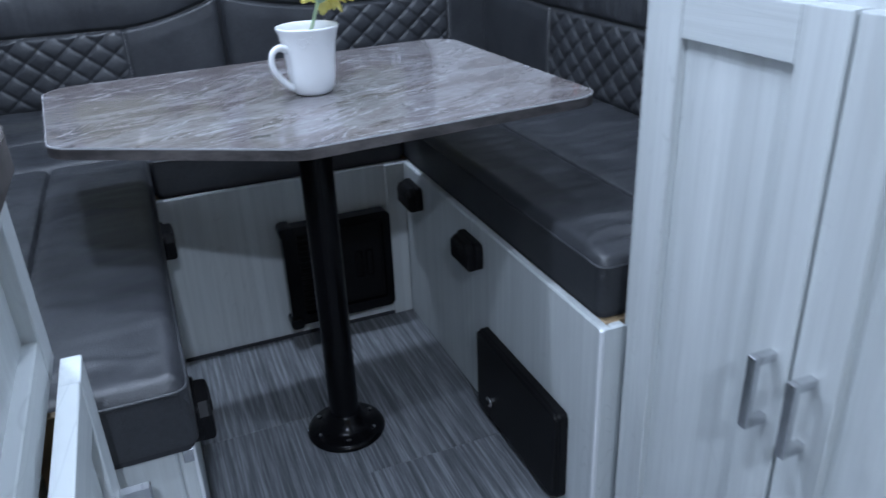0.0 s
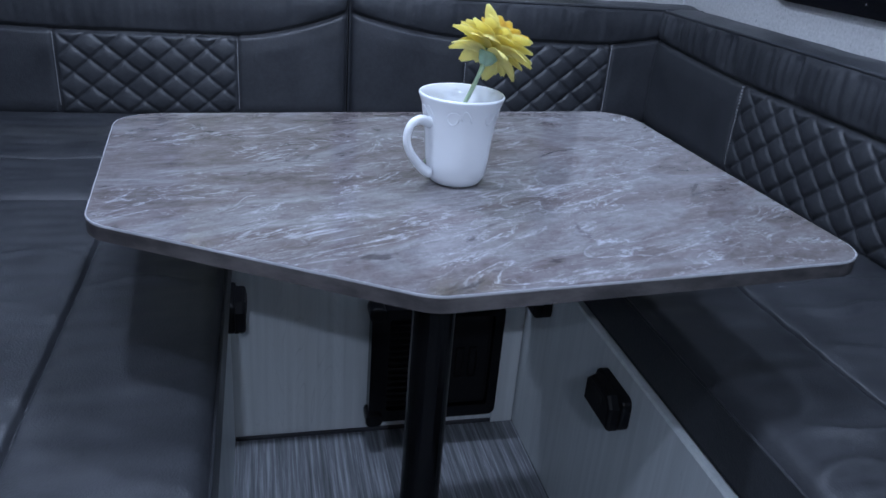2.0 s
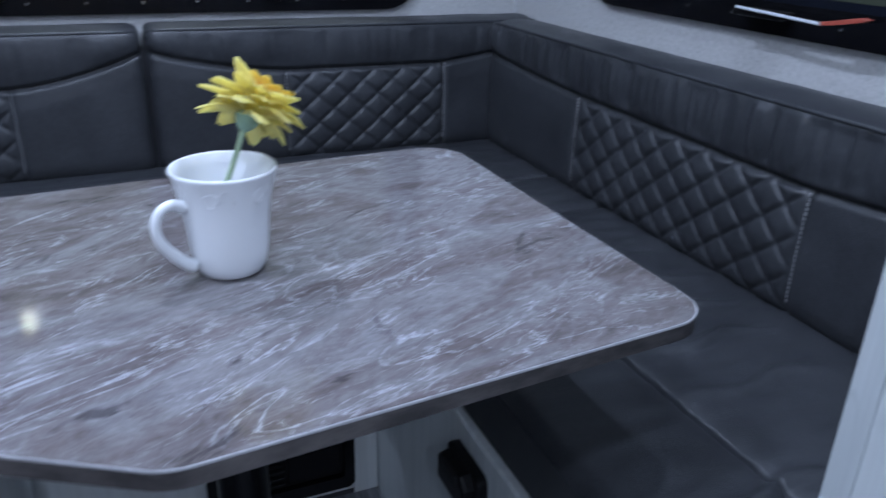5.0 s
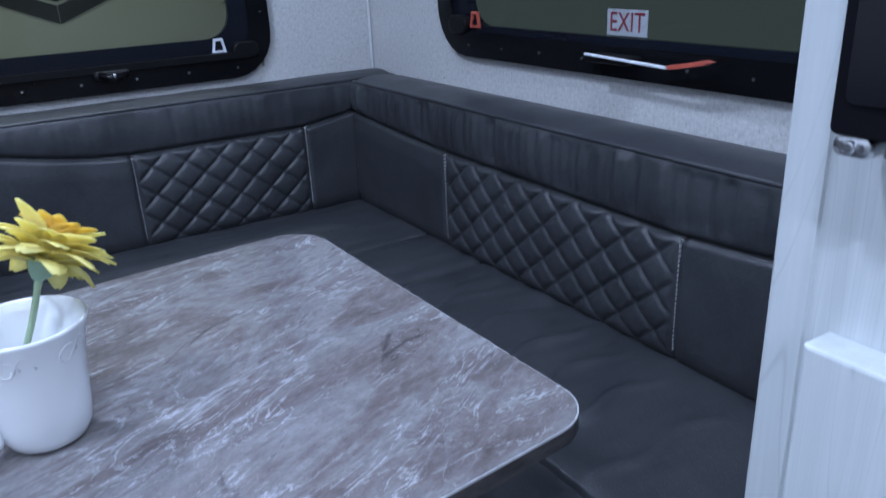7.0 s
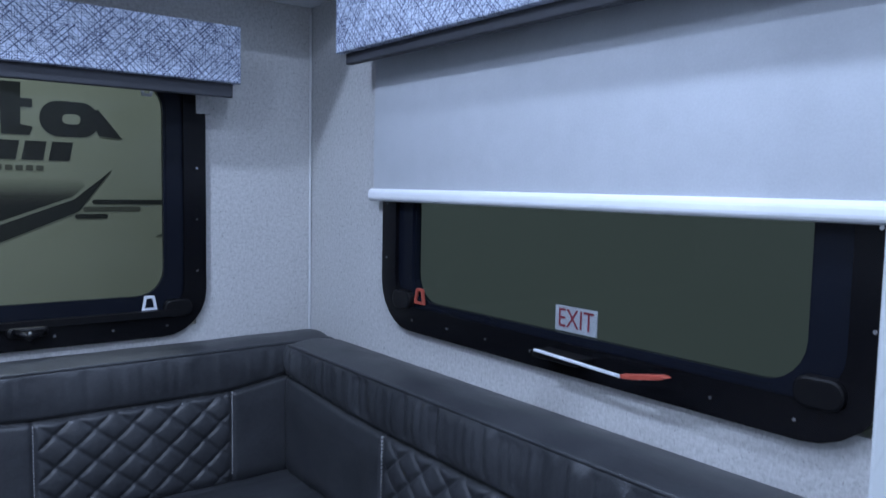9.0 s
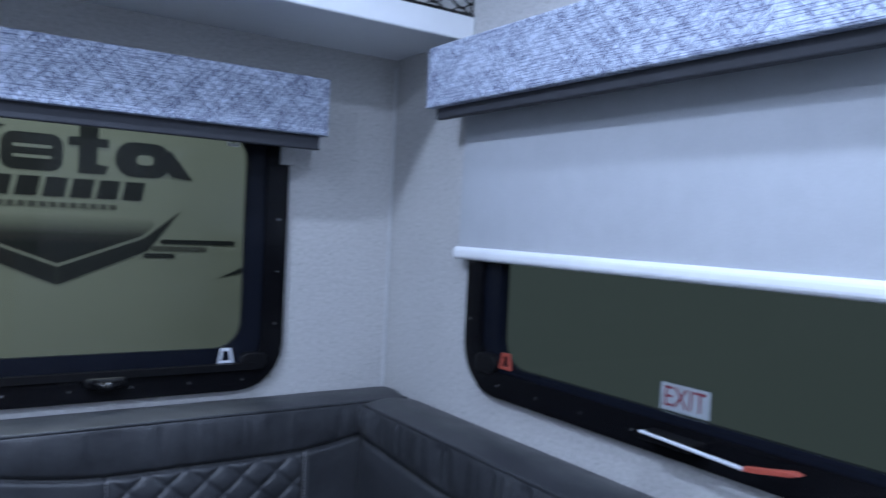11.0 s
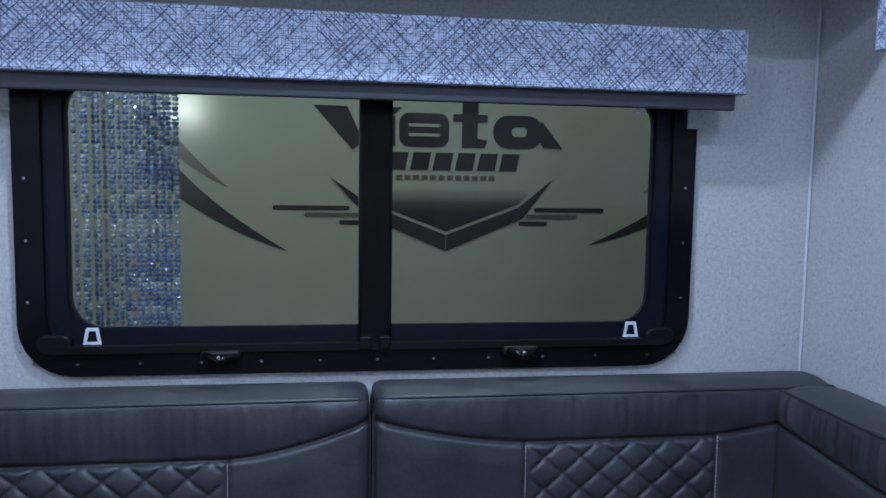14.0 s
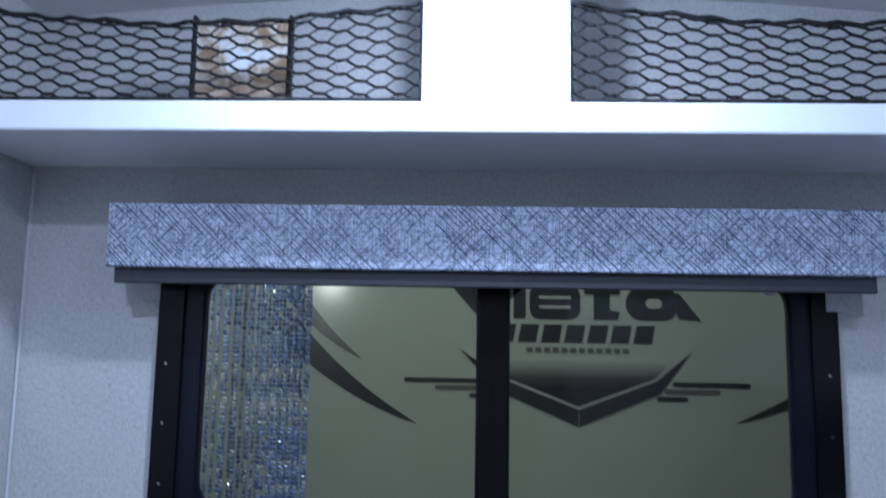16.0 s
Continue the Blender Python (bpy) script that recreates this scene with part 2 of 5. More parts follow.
def laminate_material():
    """Printed stone: drifting brown and blue-grey bands, pale broken veins, dark smudges and grit."""
    m, t, p = nodes_of("stone_look_laminate")
    bands = noise_tex(t, coords(t, (1.7, 4.6, 3.0), (0, 0, -19)), 1.35, 9, 0.60, 1.9)
    wisps = noise_tex(t, coords(t, (7, 24, 8), (0, 0, -21)), 1.0, 9, 0.72, 2.2)
    fleck = noise_tex(t, coords(t, (38, 75, 40), (0, 0, -20)), 1.0, 8, 0.75, 0.8)
    vein = noise_tex(t, coords(t, (2.2, 7.5, 4), (0, 0, -24)), 1.2, 9, 0.6, 2.4)
    vein_b = noise_tex(t, coords(t, (4.5, 12, 4), (0, 0, -12)), 1.0, 8, 0.62, 3.2)
    blot = noise_tex(t, coords(t, (1, 1.7, 1), (0, 0, -16)), 6.0, 5, 0.65, 0.8)
    grit = noise_tex(t, coords(t), 260, 5, 0.8)
    a = ramp(t, bands, [(0.34, (0.095, 0.074, 0.072)), (0.45, (0.150, 0.124, 0.122)), (0.50, (0.20, 0.185, 0.188)), (0.55, (0.265, 0.262, 0.275)), (0.61, (0.175, 0.158, 0.158)), (0.70, (0.28, 0.285, 0.305))])
    b = ramp(t, wisps, [(0.32, (0.060, 0.050, 0.052)), (0.50, (0.185, 0.168, 0.168)), (0.68, (0.36, 0.36, 0.38))])
    c = mix(t, 0.30, a, b)
    c = mix(t, 0.22, c, ramp(t, fleck, [(0.32, (0.04, 0.036, 0.038)), (0.5, (0.20, 0.187, 0.187)), (0.70, (0.44, 0.44, 0.46))]))
    where = ramp(t, blot, [(0.44, (0, 0, 0)), (0.58, (1.0, 1.0, 1.0))])
    broken = ramp(t, fleck, [(0.38, (0.1, 0.1, 0.1)), (0.52, (1, 1, 1))])
    for v, width, pale in ((vein, 0.010, (0.50, 0.52, 0.56)), (vein_b, 0.006, (0.46, 0.47, 0.50))):
        k = ramp(t, v, [(0.5 - width * 1.6, (0, 0, 0)), (0.5, (0.9, 0.9, 0.9)), (0.5 + width, (0, 0, 0))])
        c = mix(t, mix(t, 1.0, mix(t, 1.0, k, where, "MULTIPLY"), broken, "MULTIPLY"), c, pale)
    smudge = ramp(t, noise_tex(t, coords(t, (7, 15, 4), (0, 0, -26)), 1.1, 7, 0.68, 1.6), [(0.60, (0, 0, 0)), (0.68, (0.75, 0.75, 0.75))])
    c = mix(t, smudge, c, (0.055, 0.048, 0.052))
    c = mix(t, 0.45, c, ramp(t, grit, [(0.30, (0.45, 0.45, 0.45)), (0.5, (0.95, 0.95, 0.95)), (0.72, (1.0, 1.0, 1.0))]), "MULTIPLY")
    c = mix(t, 1.0, c, (0.84, 0.83, 0.83), "MULTIPLY")
    t.links.new(c, p.inputs["Base Color"])
    t.links.new(ramp(t, blot, [(0.3, (0.06,) * 3), (0.7, (0.10,) * 3)]), p.inputs["Roughness"])
    bump(t, p, grit, 0.03, 0.0004)
    return m


def wall_material():
    m, t, p = nodes_of("grey_linen_wallpaper")
    f = noise_tex(t, coords(t, (1, 1, 0.45)), 210, 4, 0.7)
    h = noise_tex(t, coords(t, (0.5, 0.5, 1)), 190, 3, 0.6)
    g = noise_tex(t, coords(t), 5, 3)
    fleck = noise_tex(t, coords(t, (1, 1, 0.7)), 150, 2, 0.5)
    c = mix(t, 0.5, ramp(t, f, [(0.36, (0.31, 0.31, 0.305)), (0.62, (0.58, 0.58, 0.575))]), ramp(t, h, [(0.34, (0.36, 0.36, 0.355)), (0.6, (0.54, 0.54, 0.535))]))
    c = mix(t, 0.25, c, ramp(t, g, [(0.3, (0.40, 0.40, 0.395)), (0.7, (0.53, 0.53, 0.525))]))
    c = mix(t, ramp(t, fleck, [(0.64, (0, 0, 0)), (0.72, (0.55, 0.55, 0.55))]), c, (0.20, 0.19, 0.18))
    t.links.new(c, p.inputs["Base Color"])
    p.inputs["Roughness"].default_value = 0.8
    bump(t, p, f, 0.25, 0.0015)
    return m


def crosshatch_material():
    """Pale blue cloth with thin dark strokes crossing at many angles."""
    m, t, p = nodes_of("crosshatch_valance_cloth")
    weave = noise_tex(t, coords(t), 420, 3, 0.7)
    c = ramp(t, weave, [(0.34, (0.45, 0.52, 0.65)), (0.62, (0.60, 0.665, 0.79))])
    ctr = t.nodes.new("ShaderNodeTexCoord")
    xyz = t.nodes.new("ShaderNodeSeparateXYZ")
    t.links.new(ctr.outputs["Object"], xyz.inputs[0])
    along = t.nodes.new("ShaderNodeMath")
    t.links.new(xyz.outputs[0], along.inputs[0])
    t.links.new(xyz.outputs[1], along.inputs[1])
    vec = t.nodes.new("ShaderNodeCombineXYZ")
    t.links.new(along.outputs[0], vec.inputs[0])
    t.links.new(xyz.outputs[2], vec.inputs[1])

    def calc(op, a, b=0.0):
        n = t.nodes.new("ShaderNodeMath")
        n.operation = op
        for sock, v in zip(n.inputs, (a, b)):
            if isinstance(v, (int, float)):
                sock.default_value = v
            else:
                t.links.new(v, sock)
        return n.outputs[0]

    def chance(a, b, k):
        n = t.nodes.new("ShaderNodeTexWhiteNoise")
        n.noise_dimensions = "3D"
        v = t.nodes.new("ShaderNodeCombineXYZ")
        for sock, val in zip(v.inputs, (a, b, k)):
            if isinstance(val, (int, float)):
                sock.default_value = val
            else:
                t.links.new(val, sock)
        t.links.new(v.outputs[0], n.inputs["Vector"])
        return n.outputs["Value"]

    # strokes: angle, rows a metre, pieces a metre, share of the row, share drawn, darkness
    for k, (ang, across, pieces, wide, share, ink) in enumerate(((46, 105, 19, 0.085, 0.55, 0.95), (-45, 105, 19, 0.085, 0.55, 0.95), (43, 170, 30, 0.09, 0.34, 0.9), (-47, 170, 30, 0.09, 0.34, 0.9), (1, 205, 44, 0.12, 0.6, 0.72), (0, 310, 60, 0.11, 0.45, 0.5), (90, 215, 40, 0.12, 0.6, 0.72), (91, 330, 60, 0.12, 0.45, 0.5))):
        turn = t.nodes.new("ShaderNodeMapping")
        turn.inputs["Rotation"].default_value = (0, 0, radians(ang))
        turn.inputs["Location"].default_value = (3.1 * k, 1.7 * k, 0)
        t.links.new(vec.outputs[0], turn.inputs["Vector"])
        uv = t.nodes.new("ShaderNodeSeparateXYZ")
        t.links.new(turn.outputs["Vector"], uv.inputs[0])
        u = calc("MULTIPLY", uv.outputs[0], across)
        row = calc("FLOOR", u)
        r = chance(row, 0.5, k + 0.5)
        mid = calc("ADD", calc("MULTIPLY", r, 0.6), 0.2)
        near = calc("LESS_THAN", calc("ABSOLUTE", calc("SUBTRACT", calc("FRACT", u), mid)), wide)
        piece = calc("FLOOR", calc("ADD", calc("MULTIPLY", uv.outputs[1], pieces), calc("MULTIPLY", r, 17.3)))
        drawn = calc("LESS_THAN", chance(row, piece, k + 7.5), share)
        c = mix(t, calc("MULTIPLY", calc("MULTIPLY", near, drawn), ink), c, (0.035, 0.045, 0.10))
    t.links.new(c, p.inputs["Base Color"])
    p.inputs["Roughness"].default_value = 0.85
    bump(t, p, weave, 0.2, 0.001)
    return m


def glass_material(name, tint, ior=1.25):
    m, t, p = nodes_of(name)
    out = t.nodes["Material Output"]
    tr = t.nodes.new("ShaderNodeBsdfTransparent")
    tr.inputs[0].default_value = (*tint, 1)
    gl = t.nodes.new("ShaderNodeBsdfGlossy")
    gl.inputs["Roughness"].default_value = 0.02
    fr = t.nodes.new("ShaderNodeFresnel")
    fr.inputs[0].default_value = ior
    mx = t.nodes.new("ShaderNodeMixShader")
    t.links.new(fr.outputs[0], mx.inputs[0])
    t.links.new(tr.outputs[0], mx.inputs[1])
    t.links.new(gl.outputs[0], mx.inputs[2])
    t.links.new(mx.outputs[0], out.inputs[0])
    t.nodes.remove(p)
    return m


def crystal_material():
    m, t, p = nodes_of("sparkle_tinted_crystal")
    g = t.nodes.new("ShaderNodeNewGeometry")
    # glints and blue light on clear beads are put into random bead colours
    t.links.new(ramp(t, g.outputs["Random Per Island"], [(0.0, (0.10, 0.15, 0.36)), (0.4, (0.26, 0.37, 0.72)), (0.8, (0.52, 0.66, 1.0)), (1.0, (0.92, 0.96, 1.0))]), p.inputs["Base Color"])
    p.inputs["Roughness"].default_value = 0.08
    p.inputs["Metallic"].default_value = 0.35
    p.inputs["Coat Weight"].default_value = 1.0
    return m


def picture_material():
    """A faded beach print: pale sky with a brown palm crown, sand and rocks below."""
    m, t, p = nodes_of("beach_print")
    f = noise_tex(t, coords(t), 17, 5, 0.6, 0.6)
    c = t.nodes.new("ShaderNodeTexCoord")
    xyz = t.nodes.new("ShaderNodeSeparateXYZ")
    t.links.new(c.outputs["Object"], xyz.inputs[0])
    span = t.nodes.new("ShaderNodeMapRange")
    span.inputs["From Min"].default_value, span.inputs["From Max"].default_value = 1.775, 1.815
    t.links.new(xyz.outputs[2], span.inputs["Value"])
    land = ramp(t, f, [(0.36, (0.14, 0.085, 0.05)), (0.5, (0.34, 0.23, 0.15)), (0.62, (0.50, 0.44, 0.38))])
    sky = ramp(t, f, [(0.38, (0.20, 0.13, 0.07)), (0.46, (0.42, 0.36, 0.29)), (0.54, (0.52, 0.56, 0.58)), (0.66, (0.60, 0.64, 0.66))])
    t.links.new(mix(t, span.outputs["Result"], land, sky), p.inputs["Base Color"])
    p.inputs["Roughness"].default_value = 0.4
    return m


TILE, LAMINATE, WALLPAPER, CLOTH = tile_material(), laminate_material(), wall_material(), crosshatch_material()
GLASS = glass_material("tinted_window_glass", (0.81, 0.82, 0.79))
GLASS_DARK = glass_material("dark_tinted_window_glass", (0.78, 0.81, 0.81), 1.1)
CRYSTAL, PRINT = crystal_material(), picture_material()
TRAILER = plain("cream_trailer_gelcoat", (0.55, 0.58, 0.53), 0.19, 0, 3, 0.02, 0.0)
DECAL = plain("charcoal_decal", (0.045, 0.05, 0.06), 0.3, 0, 30, 0.1, 0)
DECAL_MID = plain("grey_decal", (0.16, 0.165, 0.16), 0.3, 0, 30, 0.1, 0)


def fading_decal():
    """Charcoal print that thins out to the cream panel towards its top edge."""
    m, t, p = nodes_of("charcoal_fade_decal")
    c = t.nodes.new("ShaderNodeTexCoord")
    xyz = t.nodes.new("ShaderNodeSeparateXYZ")
    t.links.new(c.outputs["Object"], xyz.inputs[0])
    span = t.nodes.new("ShaderNodeMapRange")
    span.inputs["From Min"].default_value, span.inputs["From Max"].default_value = 1.09, 1.238
    t.links.new(xyz.outputs[2], span.inputs["Value"])
    t.links.new(ramp(t, span.outputs["Result"], [(0.0, (0.045, 0.05, 0.06)), (0.35, (0.10, 0.105, 0.11)), (1.0, (0.55, 0.58, 0.53))]), p.inputs["Base Color"])
    p.inputs["Roughness"].default_value = 0.25
    return m


DECAL_FADE = fading_decal()

# ---- building helpers ----


def thing(name, label, category, place=(0, 0, 0), group="", kind=""):
    ob = new(name)
    ob.location = place
    ob.empty_display_size = 0.05
    return tagged(ob, label, category, group, kind)


def finish(bm, name, material, smooth=False):
    bmesh.ops.recalc_face_normals(bm, faces=bm.faces)
    me = bpy.data.meshes.new(name)
    bm.to_mesh(me)
    bm.free()
    for m in material if isinstance(material, (list, tuple)) else (material,):
        me.materials.append(m)
    if smooth:
        for f in me.polygons:
            f.use_smooth = True
    return me


def part(name, bm, material, parent, label="", smooth=False):
    ob = new(name, finish(bm, name, material, smooth))
    ob.parent = parent
    if parent.type == "EMPTY":
        ob.matrix_parent_inverse = Matrix.Translation(-Vector(parent.location))
    if label:
        ob["label"] = label
    return ob


def solid(name, bm, material, label="", category="", group="", kind="", smooth=False):
    return tagged(new(name, finish(bm, name, material, smooth)), label, category, group, kind)


def box(x0, x1, y0, y1, z0, z1, bev=0.0, seg=2, bm=None):
    bm = bm or bmesh.new()
    r = bmesh.ops.create_cube(bm, size=1.0)
    for v in r["verts"]:
        v.co = Vector(((x0 + x1) / 2 + v.co.x * (x1 - x0), (y0 + y1) / 2 + v.co.y * (y1 - y0), (z0 + z1) / 2 + v.co.z * (z1 - z0)))
    if bev:
        es = list({e for v in r["verts"] for e in v.link_edges})
        bmesh.ops.bevel(bm, geom=es, offset=bev, segments=seg, affect="EDGES", profile=0.5)
    return bm


def rounded_rect(a0, a1, b0, b1, r, n=6):
    pts = []
    for ca, cb, s in ((a1 - r, b1 - r, 0), (a0 + r, b1 - r, 90), (a0 + r, b0 + r, 180), (a1 - r, b0 + r, 270)):
        for k in range(n + 1):
            w = radians(s + 90 * k / n)
            pts.append((ca + r * math.cos(w), cb + r * math.sin(w)))
    return pts


def prism(pts, lift, lo, hi, bev=0.0, bm=None):
    """Extrudes a closed outline; lift(a, b, c) turns plane and depth into a place."""
    bm = bm or bmesh.new()
    lower = [bm.verts.new(lift(a, b, lo)) for a, b in pts]
    upper = [bm.verts.new(lift(a, b, hi)) for a, b in pts]
    n = len(pts)
    bm.faces.new(lower[::-1])
    top = bm.faces.new(upper)
    for k in range(n):
        bm.faces.new((lower[k], lower[(k + 1) % n], upper[(k + 1) % n], upper[k]))
    if bev:
        bmesh.ops.bevel(bm, geom=list(top.edges), offset=bev, segments=2, affect="EDGES", profile=0.5)
    return bm


def ring(outer, inner, lift, lo, hi, bm=None):
    """A frame between two outlines with the same count of corners."""
    bm = bm or bmesh.new()
    n = len(outer)
    rows = [[bm.verts.new(lift(a, b, d)) for a, b in pts] for pts, d in ((outer, lo), (outer, hi), (inner, hi), (inner, lo))]
    for q in range(4):
        u, w = rows[q], rows[(q + 1) % 4]
        for k in range(n):
            bm.faces.new((u[k], u[(k + 1) % n], w[(k + 1) % n], w[k]))
    return bm


def lathe(profile, place, n=40, bm=None):
    bm = bm or bmesh.new()
    rows = []
    for r, z in profile:
        if r < 1e-6:
            rows.append([bm.verts.new((place[0], place[1], place[2] + z))])
        else:
            rows.append([bm.verts.new((place[0] + r * math.cos(2 * math.pi * k / n), place[1] + r * math.sin(2 * math.pi * k / n), place[2] + z)) for k in range(n)])
    for u, w in zip(rows, rows[1:]):
        for k in range(n):
            a, b = u[k % len(u)], u[(k + 1) % len(u)]
            c, d = w[(k + 1) % len(w)], w[k % len(w)]
            f = [a]
            for v in (b, c, d):
                if v not in f:
                    f.append(v)
            if len(f) > 2:
                bm.faces.new(f)
    return bm


def tube(pts, radius, n=8, bm=None, flat=1.0):
    """A round cord through the points; radius may be a list."""
    bm = bm or bmesh.new()
    pts = [Vector(p) for p in pts]
    rings = []
    side = None
    for k, p in enumerate(pts):
        d = (pts[min(k + 1, len(pts) - 1)] - pts[max(k - 1, 0)]).normalized()
        if side is None:
            side = d.orthogonal().normalized()
        side = (side - d * side.dot(d)).normalized()
        up = d.cross(side)
        r = radius[k] if isinstance(radius, (list, tuple)) else radius
        rings.append([bm.verts.new(p + (side * math.cos(2 * math.pi * j / n) + up * math.sin(2 * math.pi * j / n) * flat) * r) for j in range(n)])
    for u, w in zip(rings, rings[1:]):
        for j in range(n):
            bm.faces.new((u[j], u[(j + 1) % n], w[(j + 1) % n], w[j]))
    bm.faces.new(rings[0][::-1])
    bm.faces.new(rings[-1])
    return bm


def rounded_poly(corners, radii, n=7):
    pts = []
    m = len(corners)
    for k, (c, r) in enumerate(zip(corners, radii)):
        p, a, b = Vector(c), Vector(corners[k - 1]), Vector(corners[(k + 1) % m])
        u, w = (a - p).normalized(), (b - p).normalized()
        half = u.angle(w) / 2
        t0 = r / math.tan(half)
        s, e = p + u * t0, p + w * t0
        c0 = p + (u + w).normalized() * (r / math.sin(half))
        a0 = math.atan2(s.y - c0.y, s.x - c0.x)
        a1 = math.atan2(e.y - c0.y, e.x - c0.x)
        while a1 - a0 > math.pi:
            a1 -= 2 * math.pi
        while a1 - a0 < -math.pi:
            a1 += 2 * math.pi
        for j in range(n + 1):
            w0 = a0 + (a1 - a0) * j / n
            pts.append((c0.x + r * math.cos(w0), c0.y + r * math.sin(w0)))
    return pts


def on_back(a, b, d):
    return (a, -d, b)


def on_right(a, b, d):
    return (-d, a, b)


def level(a, b, d):
    return (a, b, d)


# ---- the shell ----
XL, YF = -1.97, -4.6
WIN_B = (-1.668, -0.284, 0.871, 1.545)      # back window: x0, x1, z0, z1 outside its frame
WIN_R = (-1.425, -0.368, 0.922, 1.62)        # side window: y0, y1, z0, z1


def wall_with_hole(lift, a0, a1, z1, hole, thick):
    bm = bmesh.new()
    h0, h1, g0, g1 = hole[0] + 0.02, hole[1] - 0.02, hole[2] + 0.02, hole[3] - 0.02
    for p0, p1, q0, q1 in ((a0, h0, 0, z1), (h1, a1, 0, z1), (h0, h1, 0, g0), (h0, h1, g1, z1)):
        prism([(p0, q0), (p1, q0), (p1, q1), (p0, q1)], lift, -thick, 0.0, bm=bm)
    return bm


solid("wall_north", wall_with_hole(on_back, XL - 0.06, 0.06, 2.12, WIN_B, 0.06), WALLPAPER, "pale grey linen-textured wall with a wide window", "wall", kind="structure")
solid("wall_east", wall_with_hole(on_right, YF, -0.0005, 2.12, WIN_R, 0.06), WALLPAPER, "pale grey linen-textured side wall with an exit window", "wall", kind="structure")
solid("wall_west", box(XL - 0.06, XL, YF, -0.0005, 0, 2.12), WALLPAPER, "pale grey linen-textured side wall", "wall", kind="structure")
solid("wall_south", box(XL - 0.06, 0.06, YF - 0.06, YF - 0.0005, 0, 2.12), PLY, "plain brown wooden end wall", "wall", kind="structure")


def ceiling_mesh():
    """A shallow arched roof lining with cross seams."""
    bm = bmesh.new()
    n = 24
    for y0, y1 in ((YF, -2.44), (-2.435, -1.22), (-1.215, 0.0)):
        rows = []
        for k in range(n + 1):
            x = XL + (0 - XL) * k / n
            z = ceiling_height(x)
            rows.append([bm.verts.new(c) for c in ((x, y0, z), (x, y1, z), (x, y1, z + 0.04), (x, y0, z + 0.04))])
        for a, b in zip(rows, rows[1:]):
            for j in range(4):
                bm.faces.new((a[j], a[(j + 1) % 4], b[(j + 1) % 4], b[j]))
        bm.faces.new(rows[0])
        bm.faces.new(rows[-1][::-1])
    return bm


solid("ceiling", ceiling_mesh(), CEILING, "white arched ceiling panels", "ceiling", kind="structure")
floor = solid("floor", box(XL - 0.06, 0.06, YF, 0.06, -0.06, -0.003), GROUT, "grey streaked vinyl tile floor", "floor", kind="structure")
solid("trim", box(-0.0075, -0.0005, -0.0075, -0.0005, 0.0, 1.66, 0.003, 1), BEAD_TRIM, "thin white corner bead between the walls", "trim", kind="structure")
solid("trim", box(XL + 0.0005, XL + 0.0075, -0.0075, -0.0005, 0.0, 1.66, 0.003, 1), BEAD_TRIM, "thin white corner bead between the walls", "trim", kind="structure")

# ---- windows ----


